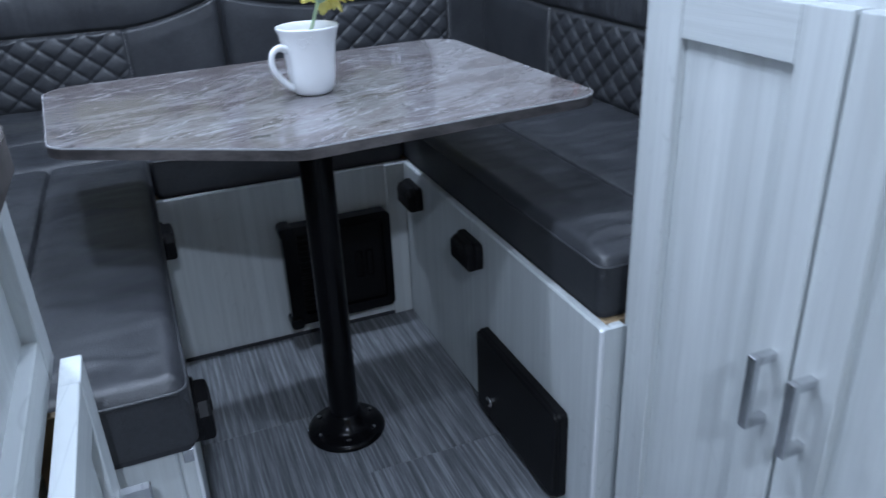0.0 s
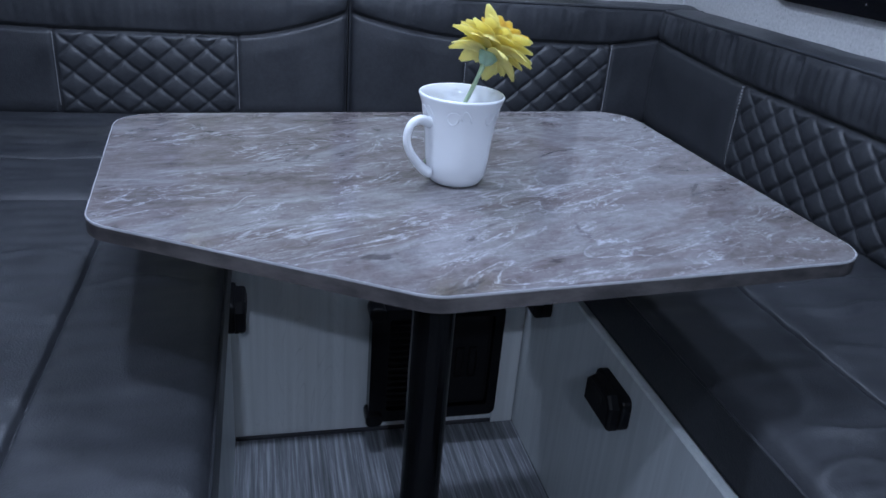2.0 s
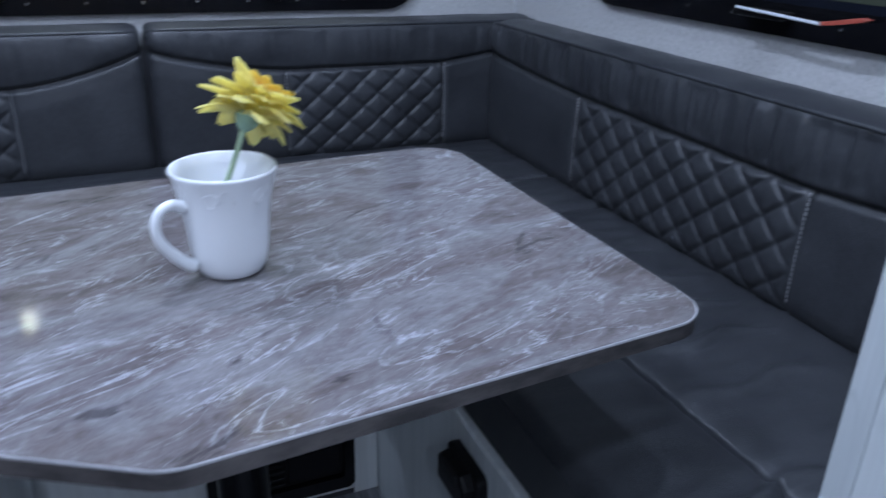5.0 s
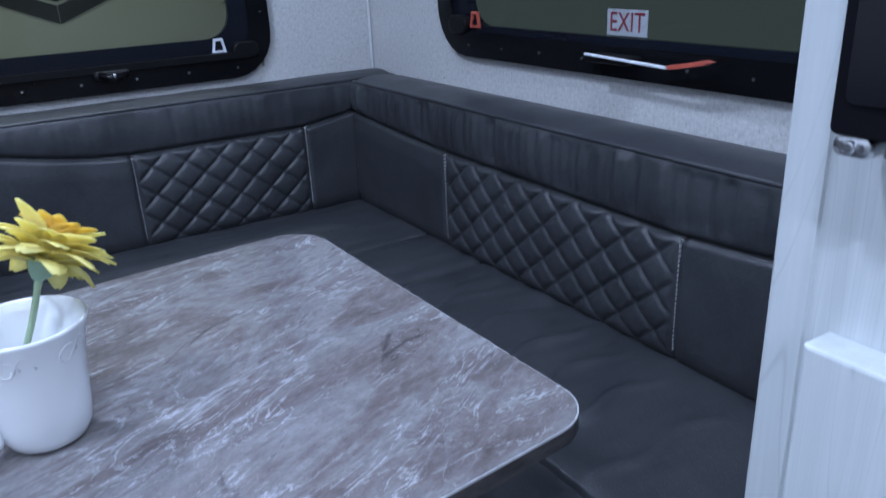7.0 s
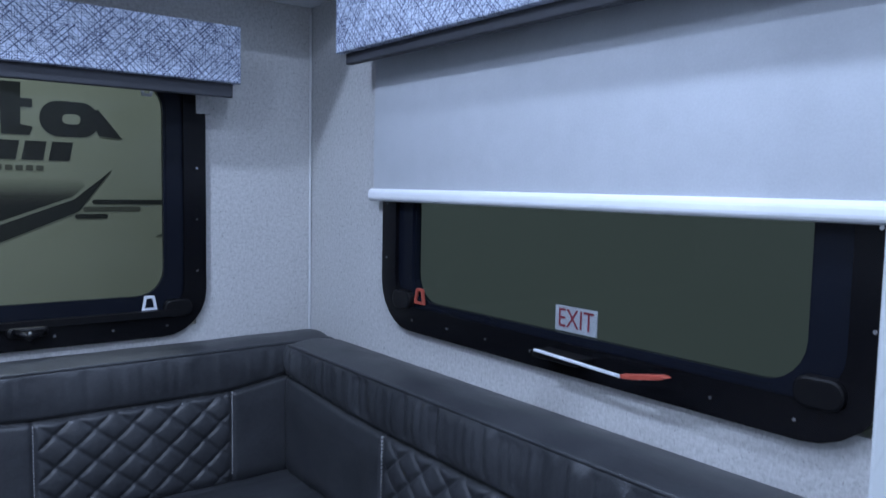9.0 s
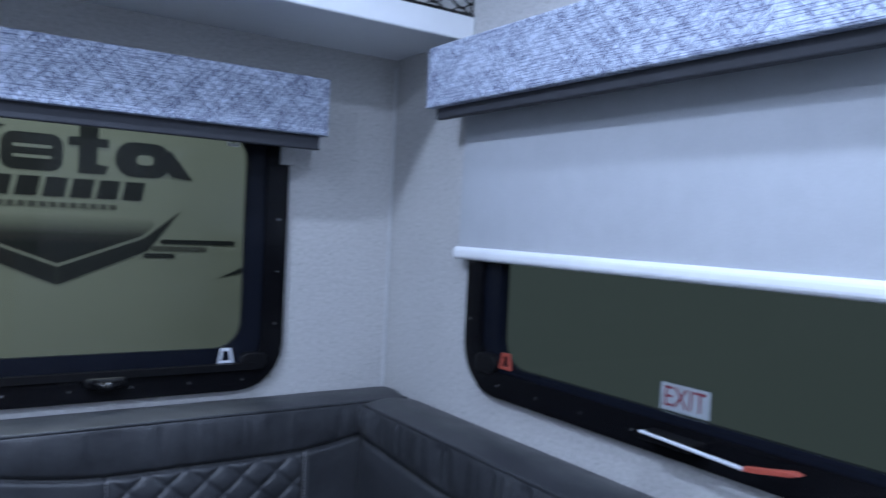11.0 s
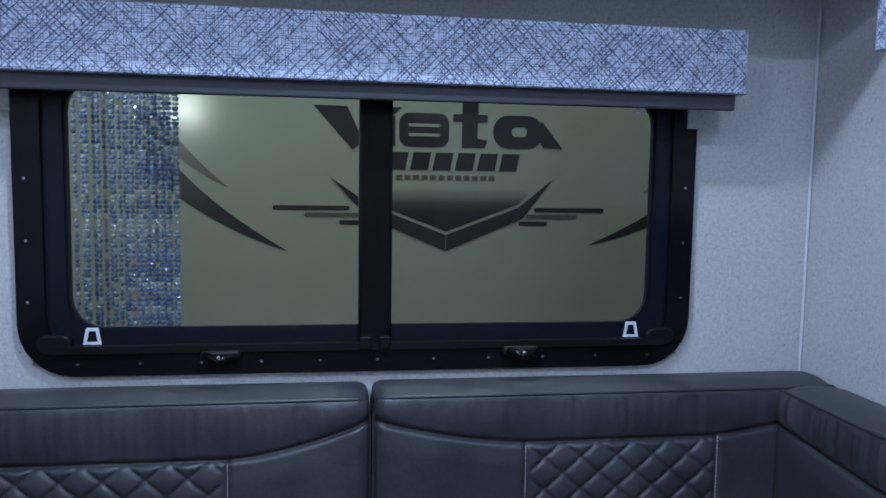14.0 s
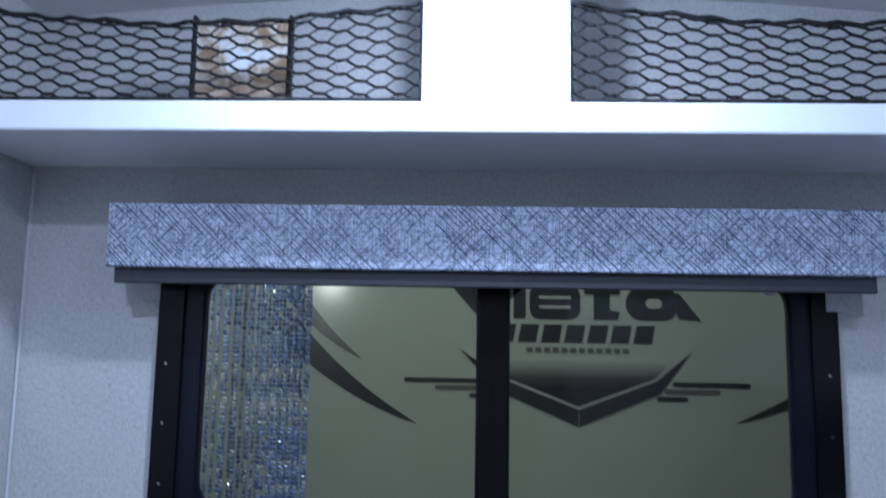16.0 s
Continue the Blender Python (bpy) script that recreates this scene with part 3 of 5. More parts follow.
def window(name, lift, w, glass_in, clip_mat, mullion, label, glass):
    root = thing(name, label, "window", (0, 0, 0), kind="structure")
    a0, a1, b0, b1 = w
    g0, g1, h0, h1 = glass_in
    part("window_frame", ring(rounded_rect(a0, a1, b0, b1, 0.104), rounded_rect(a0 + 0.052, a1 - 0.052, b0 + 0.052, b1 - 0.052, 0.066), lift, -0.02, 0.016), GLOSS_BLACK, root)
    part("inner_sash", ring(rounded_rect(a0 + 0.050, a1 - 0.050, b0 + 0.050, b1 - 0.050, 0.068), rounded_rect(g0 - 0.006, g1 + 0.006, h0 - 0.006, h1 + 0.006, 0.064), lift, -0.012, 0.006), BLUE_BLACK, root, "dark blue-black sash border")
    part("glass_border", ring(rounded_rect(g0 - 0.01, g1 + 0.01, h0 - 0.01, h1 + 0.01, 0.068), rounded_rect(g0, g1, h0, h1, 0.060), lift, -0.012, 0.0), BLUE_BLACK, root)
    pane = part("pane", prism(rounded_rect(g0 - 0.012, g1 + 0.012, h0 - 0.012, h1 + 0.012, 0.068), lift, -0.010, -0.006), glass, root, "tinted glass pane")
    pane.visible_shadow = False
    # sill rail and lower corner caps
    if mullion:
        part("sill_rail", prism(rounded_rect(a0 + 0.06, a1 - 0.06, b0 + 0.047, b0 + 0.062, 0.006, 3), lift, 0.0, 0.024), BLACK, root)
    for s in (0, 1):
        c0 = a0 + 0.035 + (0 if mullion else 0.014) if s == 0 else a1 - 0.10 - (0 if mullion else 0.014)
        part("corner_cap", prism(rounded_rect(c0, c0 + 0.065, b0 + 0.045, b0 + 0.085, 0.018, 4), lift, 0.002, 0.022, 0.004), BLACK, root)
    if mullion:
        m0, m1 = mullion
        part("mullion", prism(rounded_rect(m0, m1, b0 + 0.056, b1 - 0.05, 0.004, 2), lift, -0.03, 0.022, 0.006), GLOSS_BLACK, root)
        for c in (m0 + 0.002, m1 - 0.026):
            part("mullion_foot", prism(rounded_rect(c, c + 0.024, b0 + 0.050, b0 + 0.076, 0.003, 2), lift, 0.0, 0.03, 0.003), BLACK, root)
    a = a0 + 0.11
    while a < a1 - 0.08:
        part("screw", prism(rounded_rect(a - 0.0028, a + 0.0028, b0 + 0.0225, b0 + 0.0281, 0.0027, 3), lift, 0.015, 0.018), CHROME, root)
        a += 0.118
    for b in (b0 + 0.15, b0 + 0.27, b0 + 0.39):
        for a in (a0 + 0.022, a1 - 0.022):
            part("screw", prism(rounded_rect(a - 0.0028, a + 0.0028, b - 0.0028, b + 0.0028, 0.0027, 3), lift, 0.015, 0.018), CHROME, root)
    # pull tabs, small trapezoid loops at the corners
    for a, b, up in clip_mat[1]:
        o = [(a - 0.0175, b), (a + 0.0175, b), (a + 0.011, b + 0.033 * up), (a - 0.011, b + 0.033 * up)]
        i = [(a - 0.0105, b + 0.005 * up), (a + 0.0105, b + 0.005 * up), (a + 0.0065, b + 0.027 * up), (a - 0.0065, b + 0.027 * up)]
        part("pull_tab", ring(o, i, lift, 0.004, 0.009), clip_mat[0], root)
    return root


GB = (-1.572, -0.378, 0.966, 1.452)
back_window = window("window_1", on_back, WIN_B, GB, (PALE, [(-1.532, 0.934, 1), (-0.414, 0.934, 1), (-1.532, 1.452, -1), (-0.414, 1.452, -1)]), (-1.008, -0.940),
                     "wide black-framed sliding window with tinted glass and a central mullion", GLASS)
GR = (-1.318, -0.476, 0.986, 1.52)
side_window = window("window_2", on_right, WIN_R, GR, (RED, [(-0.500, 0.982, 1)]), None,
                     "black-framed emergency exit window with dark tinted glass", GLASS_DARK)
for wx in (-1.283, -0.666):
    latch = part("latch", prism(rounded_rect(wx - 0.040, wx + 0.040, 0.900, 0.922, 0.01, 4), on_back, 0.01, 0.034, 0.006), BLACK, back_window, "black turn latch with a bright rivet")
    part("thumb_lever", tube([(wx - 0.03, -0.04, 0.918), (wx, -0.052, 0.905), (wx + 0.03, -0.045, 0.914)], [0.006, 0.009, 0.005]), GLOSS_BLACK, latch, smooth=True)
    part("rivet", lathe([(0, 0.004), (0.004, 0.003), (0.005, 0)], (0, 0, 0), 12), CHROME, latch).matrix_basis = pose(wx, -0.058, 0.914, 90)
# the release bar and label of the exit window
bar = part("release_bar", prism([(-1.076, 0.9545), (-0.897, 0.9620), (-0.897, 0.9658), (-1.076, 0.9590)], on_right, 0.057, 0.062, 0.001), PALE, side_window, "bright metal release bar with a red lever")
part("lever_mount", prism(rounded_rect(-0.985, -0.885, 0.950, 0.962, 0.004, 3), on_right, 0.014, 0.0555, 0.004), BLACK, side_window)
part("release_lever", prism([(-1.158, 0.9715), (-1.145, 0.966), (-1.10, 0.958), (-1.078, 0.9545), (-1.0765, 0.9605), (-1.10, 0.9645), (-1.145, 0.9735)], on_right, 0.050, 0.063, 0.0015), RED, side_window, "red pull lever")
sign = part("exit_label", prism([(-0.968, 0.988), (-0.875, 0.988), (-0.875, 1.031), (-0.968, 1.031)], on_right, -0.0125, -0.011), LABEL, side_window, "white sticker with maroon capitals")
letters = bpy.data.curves.new("lettering", "FONT")
letters.body, letters.size, letters.extrude, letters.align_x, letters.align_y = "EXIT", 0.046, 0.0002, "CENTER", "CENTER"
letters.materials.append(MAROON)
text = new("lettering", letters)
text.parent = sign
text.matrix_basis = Matrix.Translation((0.0104, -0.9215, 1.009)) @ Euler((radians(90), 0, radians(-90))).to_matrix().to_4x4() @ Matrix.Diagonal((0.86, 1, 1, 1))

# ---- valances and shade ----


def valance(lift, a0, a1, z0, z1, depth, label, drop=0.030):
    root = thing("window_valance", label, "valance", (0, 0, 0), "window valances")
    part("front_panel", prism([(a0, z0), (a1, z0), (a1, z1), (a0, z1)], lift, depth - 0.018, depth, 0.004), CLOTH, root)
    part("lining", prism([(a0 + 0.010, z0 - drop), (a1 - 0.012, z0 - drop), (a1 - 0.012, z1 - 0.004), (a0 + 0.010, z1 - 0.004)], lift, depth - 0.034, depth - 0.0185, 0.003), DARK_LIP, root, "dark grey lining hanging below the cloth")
    for e in (a0 + 0.001, a1 - 0.017):
        part("end_panel", prism([(e, z0), (e + 0.016, z0), (e + 0.016, z1 - 0.002), (e, z1 - 0.002)], lift, 0.001, depth - 0.0345, 0.002), CLOTH, root)
    for e in (a0 + 0.02, a1 - 0.055):
        part("bracket", prism([(e, z0 - 0.06), (e + 0.035, z0 - 0.06), (e + 0.035, z1 - 0.03), (e, z1 - 0.03)], lift, 0.001, 0.018, 0.002), WALLPAPER, root)
    return root


valance(on_back, -1.722, -0.252, 1.448, 1.572, 0.152, "blue-white crosshatched fabric valance above the wide window")
valance(on_right, -1.62, -0.332, 1.507, 1.632, 0.118, "blue-white crosshatched fabric valance above the exit window", 0.022)


def roller_shade():
    root = thing("roller_shade", "half-lowered pale grey cloth roller shade over exit window", "window shade", (-0.03, -0.95, 1.22))
    bm = bmesh.new()
    n = 40
    rows = []
    for k in range(n + 1):
        z = 1.212 + (1.60 - 1.212) * k / n
        rows.append([bm.verts.new((x, y, z)) for x in (-0.026 - 0.0015 * math.sin(k * 0.16), -0.0245 - 0.0015 * math.sin(k * 0.16)) for y in (-1.60, -0.347)])
    for a, b in zip(rows, rows[1:]):
        for i, j in ((0, 1), (1, 3), (3, 2), (2, 0)):
            bm.faces.new((a[i], a[j], b[j], b[i]))
    bm.faces.new((rows[0][0], rows[0][1], rows[0][3], rows[0][2]))
    bm.faces.new((rows[-1][0], rows[-1][1], rows[-1][3], rows[-1][2]))
    part("cloth", bm, SHADE, root, smooth=False)
    part("hem_bar", prism(rounded_rect(-0.037, -0.014, 1.195, 1.222, 0.010, 4), lambda a, b, d: (a, d, b), -1.602, -0.340), WHITE_TRIM, root, "glossy white hem bar")
    part("roller_tube", prism(rounded_rect(-0.052, -0.012, 1.585, 1.625, 0.019, 5), lambda a, b, d: (a, d, b), -1.60, -0.345), SHADE, root)
    return root


roller_shade()

# ---- overhead shelf with nets ----


def shelf():
    root = thing("overhead_shelf", "white overhead storage shelf with a centre post", "shelf", (-0.98, -0.2, 1.66))
    part("shelf_board", box(XL + 0.001, -0.001, -0.318, -0.001, 1.676, 1.712, 0.002, 1), WHITE_TRIM, root)
    part("fascia", box(XL + 0.001, -0.001, -0.334, -0.3185, 1.664, 1.7175, 0.004), WHITE_TRIM, root, "bright white front edge board")
    part("post", box(-1.108, -0.855, -0.332, -0.20, 1.718, 2.05, 0.004), WHITE_TRIM, root, "white centre post up to the ceiling")
    return root


shelf()


def net(x0, x1):
    """A sagging cord net of long flat hexagons between post and wall."""
    root = thing("storage_net", "black stretch cord net across the overhead shelf", "net", ((x0 + x1) / 2, -0.326, 1.72), "storage nets")
    bm = bmesh.new()
    rows = 6.4
    cols = round((x1 - x0) / 0.034)
    c = (x1 - x0) / cols
    f = 0.21 * c

    def spot(x, r):
        u = min(max((x - x0) / (x1 - x0), 0.0), 1.0)
        top = 1.893 - 0.036 * math.sin(math.pi * u) + 0.003 * math.sin(x * 90)
        z = 1.720 + (top - 1.720) * min(max(r / rows, 0.0), 1.0)
        return Vector((min(max(x, x0), x1), -0.324 + 0.005 * math.sin(x * 31 + r), z))

    def cord(a, b, r):
        p, q = spot(*a), spot(*b)
        if (p - q).length > 0.003:
            tube([p, q], r, 5, bm)

    for i in range(-1, cols + 2):
        for j in range(-1, 8):
            x, r = x0 + c * i, j + 0.5 * (i % 2)
            cord((x - f, r + 0.5), (x + f, r + 0.5), 0.0032)
            cord((x + f, r + 0.5), (x + c - f, r), 0.0027)
            cord((x + c - f, r), (x + f, r - 0.5), 0.0016)
    part("netting", bm, NET, root, smooth=True)
    rim = [spot(x0 + (x1 - x0) * k / 40, rows) + Vector((0, 0, 0.002)) for k in range(41)]
    part("top_elastic", tube(rim, 0.0042, 6), NET, root, smooth=True)
    part("bottom_elastic", tube([(x0, -0.326, 1.7215), (x1, -0.326, 1.7215)], 0.004, 6), NET, root, smooth=True)


net(XL + 0.004, -1.110)
net(-0.853, -0.004)


def picture():
    root = thing("framed_print", "small black-edged beach print standing on the shelf", "picture", (-1.46, -0.2, 1.715))
    part("canvas", box(-1.548, -1.372, -0.206, -0.194, 1.7125, 1.918, 0.002, 1), PRINT, root)
    for x in (-1.5565, -1.3715):
        part("edge_strip", box(x, x + 0.008, -0.21, -0.19, 1.7125, 1.926, 0.002, 1), BLACK, root)


picture()

# ---- dinette benches ----
BX_R, BX_L, BY_B = -0.661, -1.273, -0.743
CX = -0.613      # front of the tall cabinet
TOP = 0.433
SEAT = 0.535


def bench(name, label, boards, tops):
    root = thing(name, label, "bench", (boards[0][0], boards[0][2], 0), "dinette benches")
    for nm, b, m in boards_named(boards):
        part(nm, box(*b, 0.003, 1), m, root)
    for b in tops:
        part("plywood_top", box(*b, 0.002, 1), PLY, root, "raw plywood seat board")
    return root


def boards_named(boards):
    return [("front_panel" if k == 0 else "end_panel", b, WOOD_V) for k, b in enumerate(boards)]


bench_r = bench("dinette_bench", "whitewashed wooden bench base with black fittings", [(BX_R, BX_R + 0.018, -1.656, BY_B - 0.0005, 0, TOP), (BX_R + 0.0185, CX - 0.004, -1.656, -1.6405, 0, TOP)], [(BX_R + 0.0185, -0.001, -1.640, BY_B - 0.001, TOP - 0.014, TOP - 0.001)])
bench_l = bench("dinette_bench", "whitewashed wooden bench base beside kitchen counter", [(BX_L - 0.018, BX_L, -1.664, BY_B - 0.0005, 0, TOP), (XL + 0.001, BX_L - 0.0185, -1.664, -1.648, 0, TOP)], [(XL + 0.001, BX_L - 0.0185, -1.6475, BY_B - 0.001, TOP - 0.014, TOP - 0.001)])
bench_b = bench("dinette_bench", "whitewashed wooden bench base with a black vent", [(XL + 0.001, -0.001, BY_B, BY_B + 0.018, 0, TOP)], [(XL + 0.001, -0.001, BY_B + 0.0185, -0.001, TOP - 0.014, TOP - 0.001)])
part("corner_stile", box(-0.712, BX_R - 0.0005, BY_B - 0.008, BY_B - 0.0005, 0.0, TOP - 0.002, 0.002, 1), WOOD_V, bench_b)
# dark strip drawn for the shadow line where panel meets floor
part("shadow_gap_strip", box(BX_L + 0.001, BX_R - 0.001, BY_B - 0.006, BY_B - 0.0005, 0.0, 0.009, 0.001, 1), DARK_LIP, bench_b)
for k, bnch in ((BX_R, bench_r), (BX_L, bench_l)):
    part("edge_bead", box(k - 0.004, k + 0.004, -1.661, -1.653, 0, TOP + 0.001, 0.002, 1), WHITE_TRIM, bnch)
part("end_cap", box(BX_R + 0.0045, CX - 0.004, -1.659, -1.6563, 0, TOP, 0.0008, 1), WOOD_V, bench_r)


part("corner_clip", box(BX_L - 0.012, BX_L + 0.0008, -1.668, -1.6645, TOP - 0.022, TOP - 0.002, 0.001, 1), CHROME, bench_l, "small nickel corner clip")


def vent():
    root = thing("floor_vent", "black plastic heater grille on bench front", "vent", (-0.86, BY_B, 0.19))
    y = BY_B - 0.0085
    part("housing", prism(rounded_rect(-0.994, -0.724, 0.057, 0.321, 0.014, 4), on_back, -y, -y + 0.022, 0.006), BLACK, root)
    part("rim", ring(rounded_rect(-0.998, -0.720, 0.053, 0.325, 0.016, 4), rounded_rect(-0.962, -0.740, 0.080, 0.302, 0.008, 4), on_back, -y, -y + 0.036), GLOSS_BLACK, root)
    for k in range(14):
        z = 0.086 + k * 0.0152
        part("louvre", box(-0.960, -0.856, y - 0.029, y - 0.0225, z, z + 0.006, 0.0015, 1), BLACK, root)
    part("cover_plate", prism(rounded_rect(-0.850, -0.744, 0.084, 0.298, 0.006, 3), on_back, -y + 0.0215, -y + 0.028, 0.003), BLACK, root)
    for x in (-0.818, -0.790):
        part("finger_slot", ring(rounded_rect(x, x + 0.020, 0.150, 0.225, 0.004, 3), rounded_rect(x + 0.004, x + 0.016, 0.154, 0.221, 0.003, 3), on_back, -y + 0.0275, -y + 0.031), GLOSS_BLACK, root)
    part("corner_bumper", prism(rounded_rect(-1.004, -0.968, 0.045, 0.078, 0.012, 4), on_back, -y, -y + 0.044, 0.005), GLOSS_BLACK, root)
    part("corner_bumper", prism(rounded_rect(-1.004, -0.968, 0.300, 0.332, 0.012, 4), on_back, -y, -y + 0.044, 0.005), GLOSS_BLACK, root)


vent()


def rest_block():
    """A black table-rest bracket, built at the origin to stick out along -x."""
    root = thing("table_rest_bracket", "black plastic table rest bracket screwed to bench", "bracket", (0, 0, 0), "table rests")
    part("base_plate", prism(rounded_rect(-0.052, 0.052, -0.030, 0.030, 0.014, 4), on_right, 0.0, 0.016, 0.004), BLACK, root)
    part("rest_lip", prism([(-0.046, -0.028), (0.046, -0.028), (0.046, 0.012), (0.03, 0.028), (-0.03, 0.028), (-0.046, 0.012)], on_right, 0.014, 0.034, 0.006), BLACK, root)
    part("notch", prism([(-0.02, 0.0), (0.02, 0.0), (0.02, 0.020), (-0.02, 0.020)], on_right, 0.0335, 0.0355, 0.002), NET, root)
    return root


rest = rest_block()
rest.matrix_basis = pose(BX_R - 0.0005, -0.83, 0.372)
copy_thing(rest, pose(BX_R - 0.0005, -1.175, 0.368))
copy_thing(rest, pose(BX_L + 0.0005, -0.84, 0.375, 0, 0, 180))
copy_thing(rest, pose(BX_L + 0.0005, -1.50, 0.375, 0, 0, 180))


def access_door():
    root = thing("access_hatch", "black plastic access hatch with a round lock", "hatch", (BX_R, -1.41, 0.12))
    part("hatch_frame", prism(rounded_rect(-1.572, -1.235, 0.022, 0.214, 0.012, 4), on_right, -BX_R + 0.0005, -BX_R + 0.018, 0.004), BLACK, root)
    part("hatch_door", prism(rounded_rect(-1.569, -1.238, 0.025, 0.211, 0.011, 4), on_right, -BX_R + 0.0175, -BX_R + 0.026, 0.004), BLACK, root)
    part("lock", prism(rounded_rect(-1.318, -1.294, 0.058, 0.082, 0.0119, 8), on_right, -BX_R + 0.0255, -BX_R + 0.032, 0.002), CHROME, root, "round nickel key lock")
    part("lock_core", prism(rounded_rect(-1.312, -1.300, 0.064, 0.076, 0.0059, 6), on_right, -BX_R + 0.0315, -BX_R + 0.0335), BLACK, root)


access_door()

# ---- upholstery ----


def smooth01(x):
    x = min(max(x, 0.0), 1.0)
    return x * x * (3 - 2 * x)


def back_cushion(name, lift, a0, a1, z0, z1, depth, panel, seam, label, seed, pucker=0.0035):
    """An upright cushion: quilted panel, curved seam above it, boxed top edge."""
    root = thing(name, label, "cushion", (0, 0, 0), "dinette back cushions")
    p0, p1 = panel
    na = int((a1 - a0) / 0.0032)
    nz = int((z1 - z0) / 0.0032)

    def drop(a):
        e = min(min(a - a0, a1 - a) / 0.026, 1)
        return 0.016 * (1 - math.sqrt(max(0.0, 1 - (1 - e) ** 2)))

    bm = bmesh.new()
    grid = []
    for i in range(na + 1):
        a = a0 + (a1 - a0) * i / na
        col = []
        zs = seam(a)
        top = z1 - drop(a)
        for j in range(nz + 1):
            z = z0 + (top - z0) * j / nz
            d = depth
            # rounded outline
            ea = min(a - a0, a1 - a) / 0.030
            eb = (z - z0) / 0.045
            d -= 0.022 * (1 - math.sqrt(max(0.0, 1 - (1 - min(ea, 1)) ** 2)))
            d -= 0.026 * (1 - math.sqrt(max(0.0, 1 - (1 - min(eb, 1)) ** 2)))
            d -= 0.004 * (1 - math.sqrt(max(0.0, 1 - (1 - min((z1 - z) / 0.012, 1)) ** 2)))
            # pillow above the seam, groove along it
            s = z - zs
            d -= 0.010 * math.exp(-(s / 0.0055) ** 2)
            if s > 0:
                d += 0.006 * math.sin(math.pi * min(s / max(z1 - zs, 0.01), 1))
                wr = noise.noise(Vector((a * 26 + seed, z * 3, seed)))
                d += pucker * (wr + 0.5 * noise.noise(Vector((a * 61, z * 5, seed)))) * smooth01(s / 0.03) * smooth01((z1 - z) / 0.02)
            else:
                d += 0.004 * smooth01(-s / 0.05)
                d += 0.0022 * noise.noise(Vector((a * 14 + seed, z * 9, seed + 4)))
            # stitched panel edges
            for e in (p0, p1):
                if s < 0:
                    d -= 0.005 * math.exp(-((a - e) / 0.005) ** 2)
            if p0 + 0.006 < a < p1 - 0.006 and s < -0.004:
                u = (a - p0) / 0.0755
                v = (z - zs) / 0.0645
                f, g = abs((u + v + 0.5) % 1 - 0.5), abs((u - v + 0.5) % 1 - 0.5)
                groove = math.exp(-(f / 0.062) ** 2) + math.exp(-(g / 0.062) ** 2)
                q = abs(math.sin(math.pi * (u + v))) * abs(math.sin(math.pi * (u - v)))
                fade = smooth01((a - p0) / 0.02) * smooth01((p1 - a) / 0.02) * smooth01(-s / 0.012) * smooth01((z - z0) / 0.03)
                d += (0.0055 * q ** 0.5 - 0.0030 * min(groove, 1.15) - 0.001) * fade
            col.append(bm.verts.new(lift(a, z, d)))
        grid.append(col)
    for i in range(na):
        for j in range(nz):
            bm.faces.new((grid[i][j], grid[i + 1][j], grid[i + 1][j + 1], grid[i][j + 1]))
    face = part("front_cover", bm, LEATHER, root, smooth=True)
    # boxed top with a soft back
    bm = bmesh.new()
    m = 10
    rows = []
    for i in range(na + 1):
        a = a0 + (a1 - a0) * i / na
        e = min(a - a0, a1 - a)
        row = []
        for j in range(m + 1):
            u = j / m
            d = (depth - 0.006) * (1 - u) + 0.004 * u
            if e < 0.030:
                d -= (0.022 * (1 - math.sqrt(max(0.0, 1 - (1 - e / 0.030) ** 2)))) * (1 - u)
            z = z1 - drop(a) + 0.010 * math.sin(math.pi * u) + 0.003 * noise.noise(Vector((a * 9 + seed, u * 3, 7))) * math.sin(math.pi * u) - 0.002
            row.append(bm.verts.new(lift(a, z, d)))
        rows.append(row)
    for p, q in zip(rows, rows[1:]):
        for j in range(m):
            bm.faces.new((p[j], q[j], q[j + 1], p[j + 1]))
    part("top_cover", bm, LEATHER, root, smooth=True)
    bm = bmesh.new()
    prism([(a0 - 0.0035, z0 + 0.002), (a1 + 0.0035, z0 + 0.002), (a1 + 0.0035, z1 - 0.045), (a1 - 0.001, z1 - 0.020), (a0 + 0.001, z1 - 0.020), (a0 - 0.0035, z1 - 0.045)], lift, 0.002, depth - 0.028, bm=bm)
    part("foam_core", bm, LEATHER, root)
    pts = []
    for i in range(61):
        a = a0 + 0.004 + (a1 - a0 - 0.008) * i / 60
        e = min(a - a0, a1 - a)
        d = depth - 0.003 - (0.022 * (1 - math.sqrt(max(0.0, 1 - (1 - min(e / 0.030, 1)) ** 2))))
        pts.append(lift(a, z1 - drop(a) - 0.0005, d))
    part("piping", tube(pts, 0.0042, 8), LEATHER, root, smooth=True)
    # pale stitches down both edges of the quilted panel
    for e in (p0, p1):
        bm = bmesh.new()
        z = z0 + 0.030
        while z < seam(e) - 0.006:
            bmesh_stitch(bm, lift, e, z, depth + 0.0015 - 0.026 * (1 - math.sqrt(max(0.0, 1 - (1 - min((z - z0) / 0.045, 1)) ** 2))))
            z += 0.0075
        part("stitching", bm, THREAD, root, "pale contrast stitching")
    return root


def bmesh_stitch(bm, lift, a, z, d):
    prism([(a - 0.0006, z), (a + 0.0006, z), (a + 0.0006, z + 0.005), (a - 0.0006, z + 0.005)], lift, d - 0.004, d + 0.0006, bm=bm)


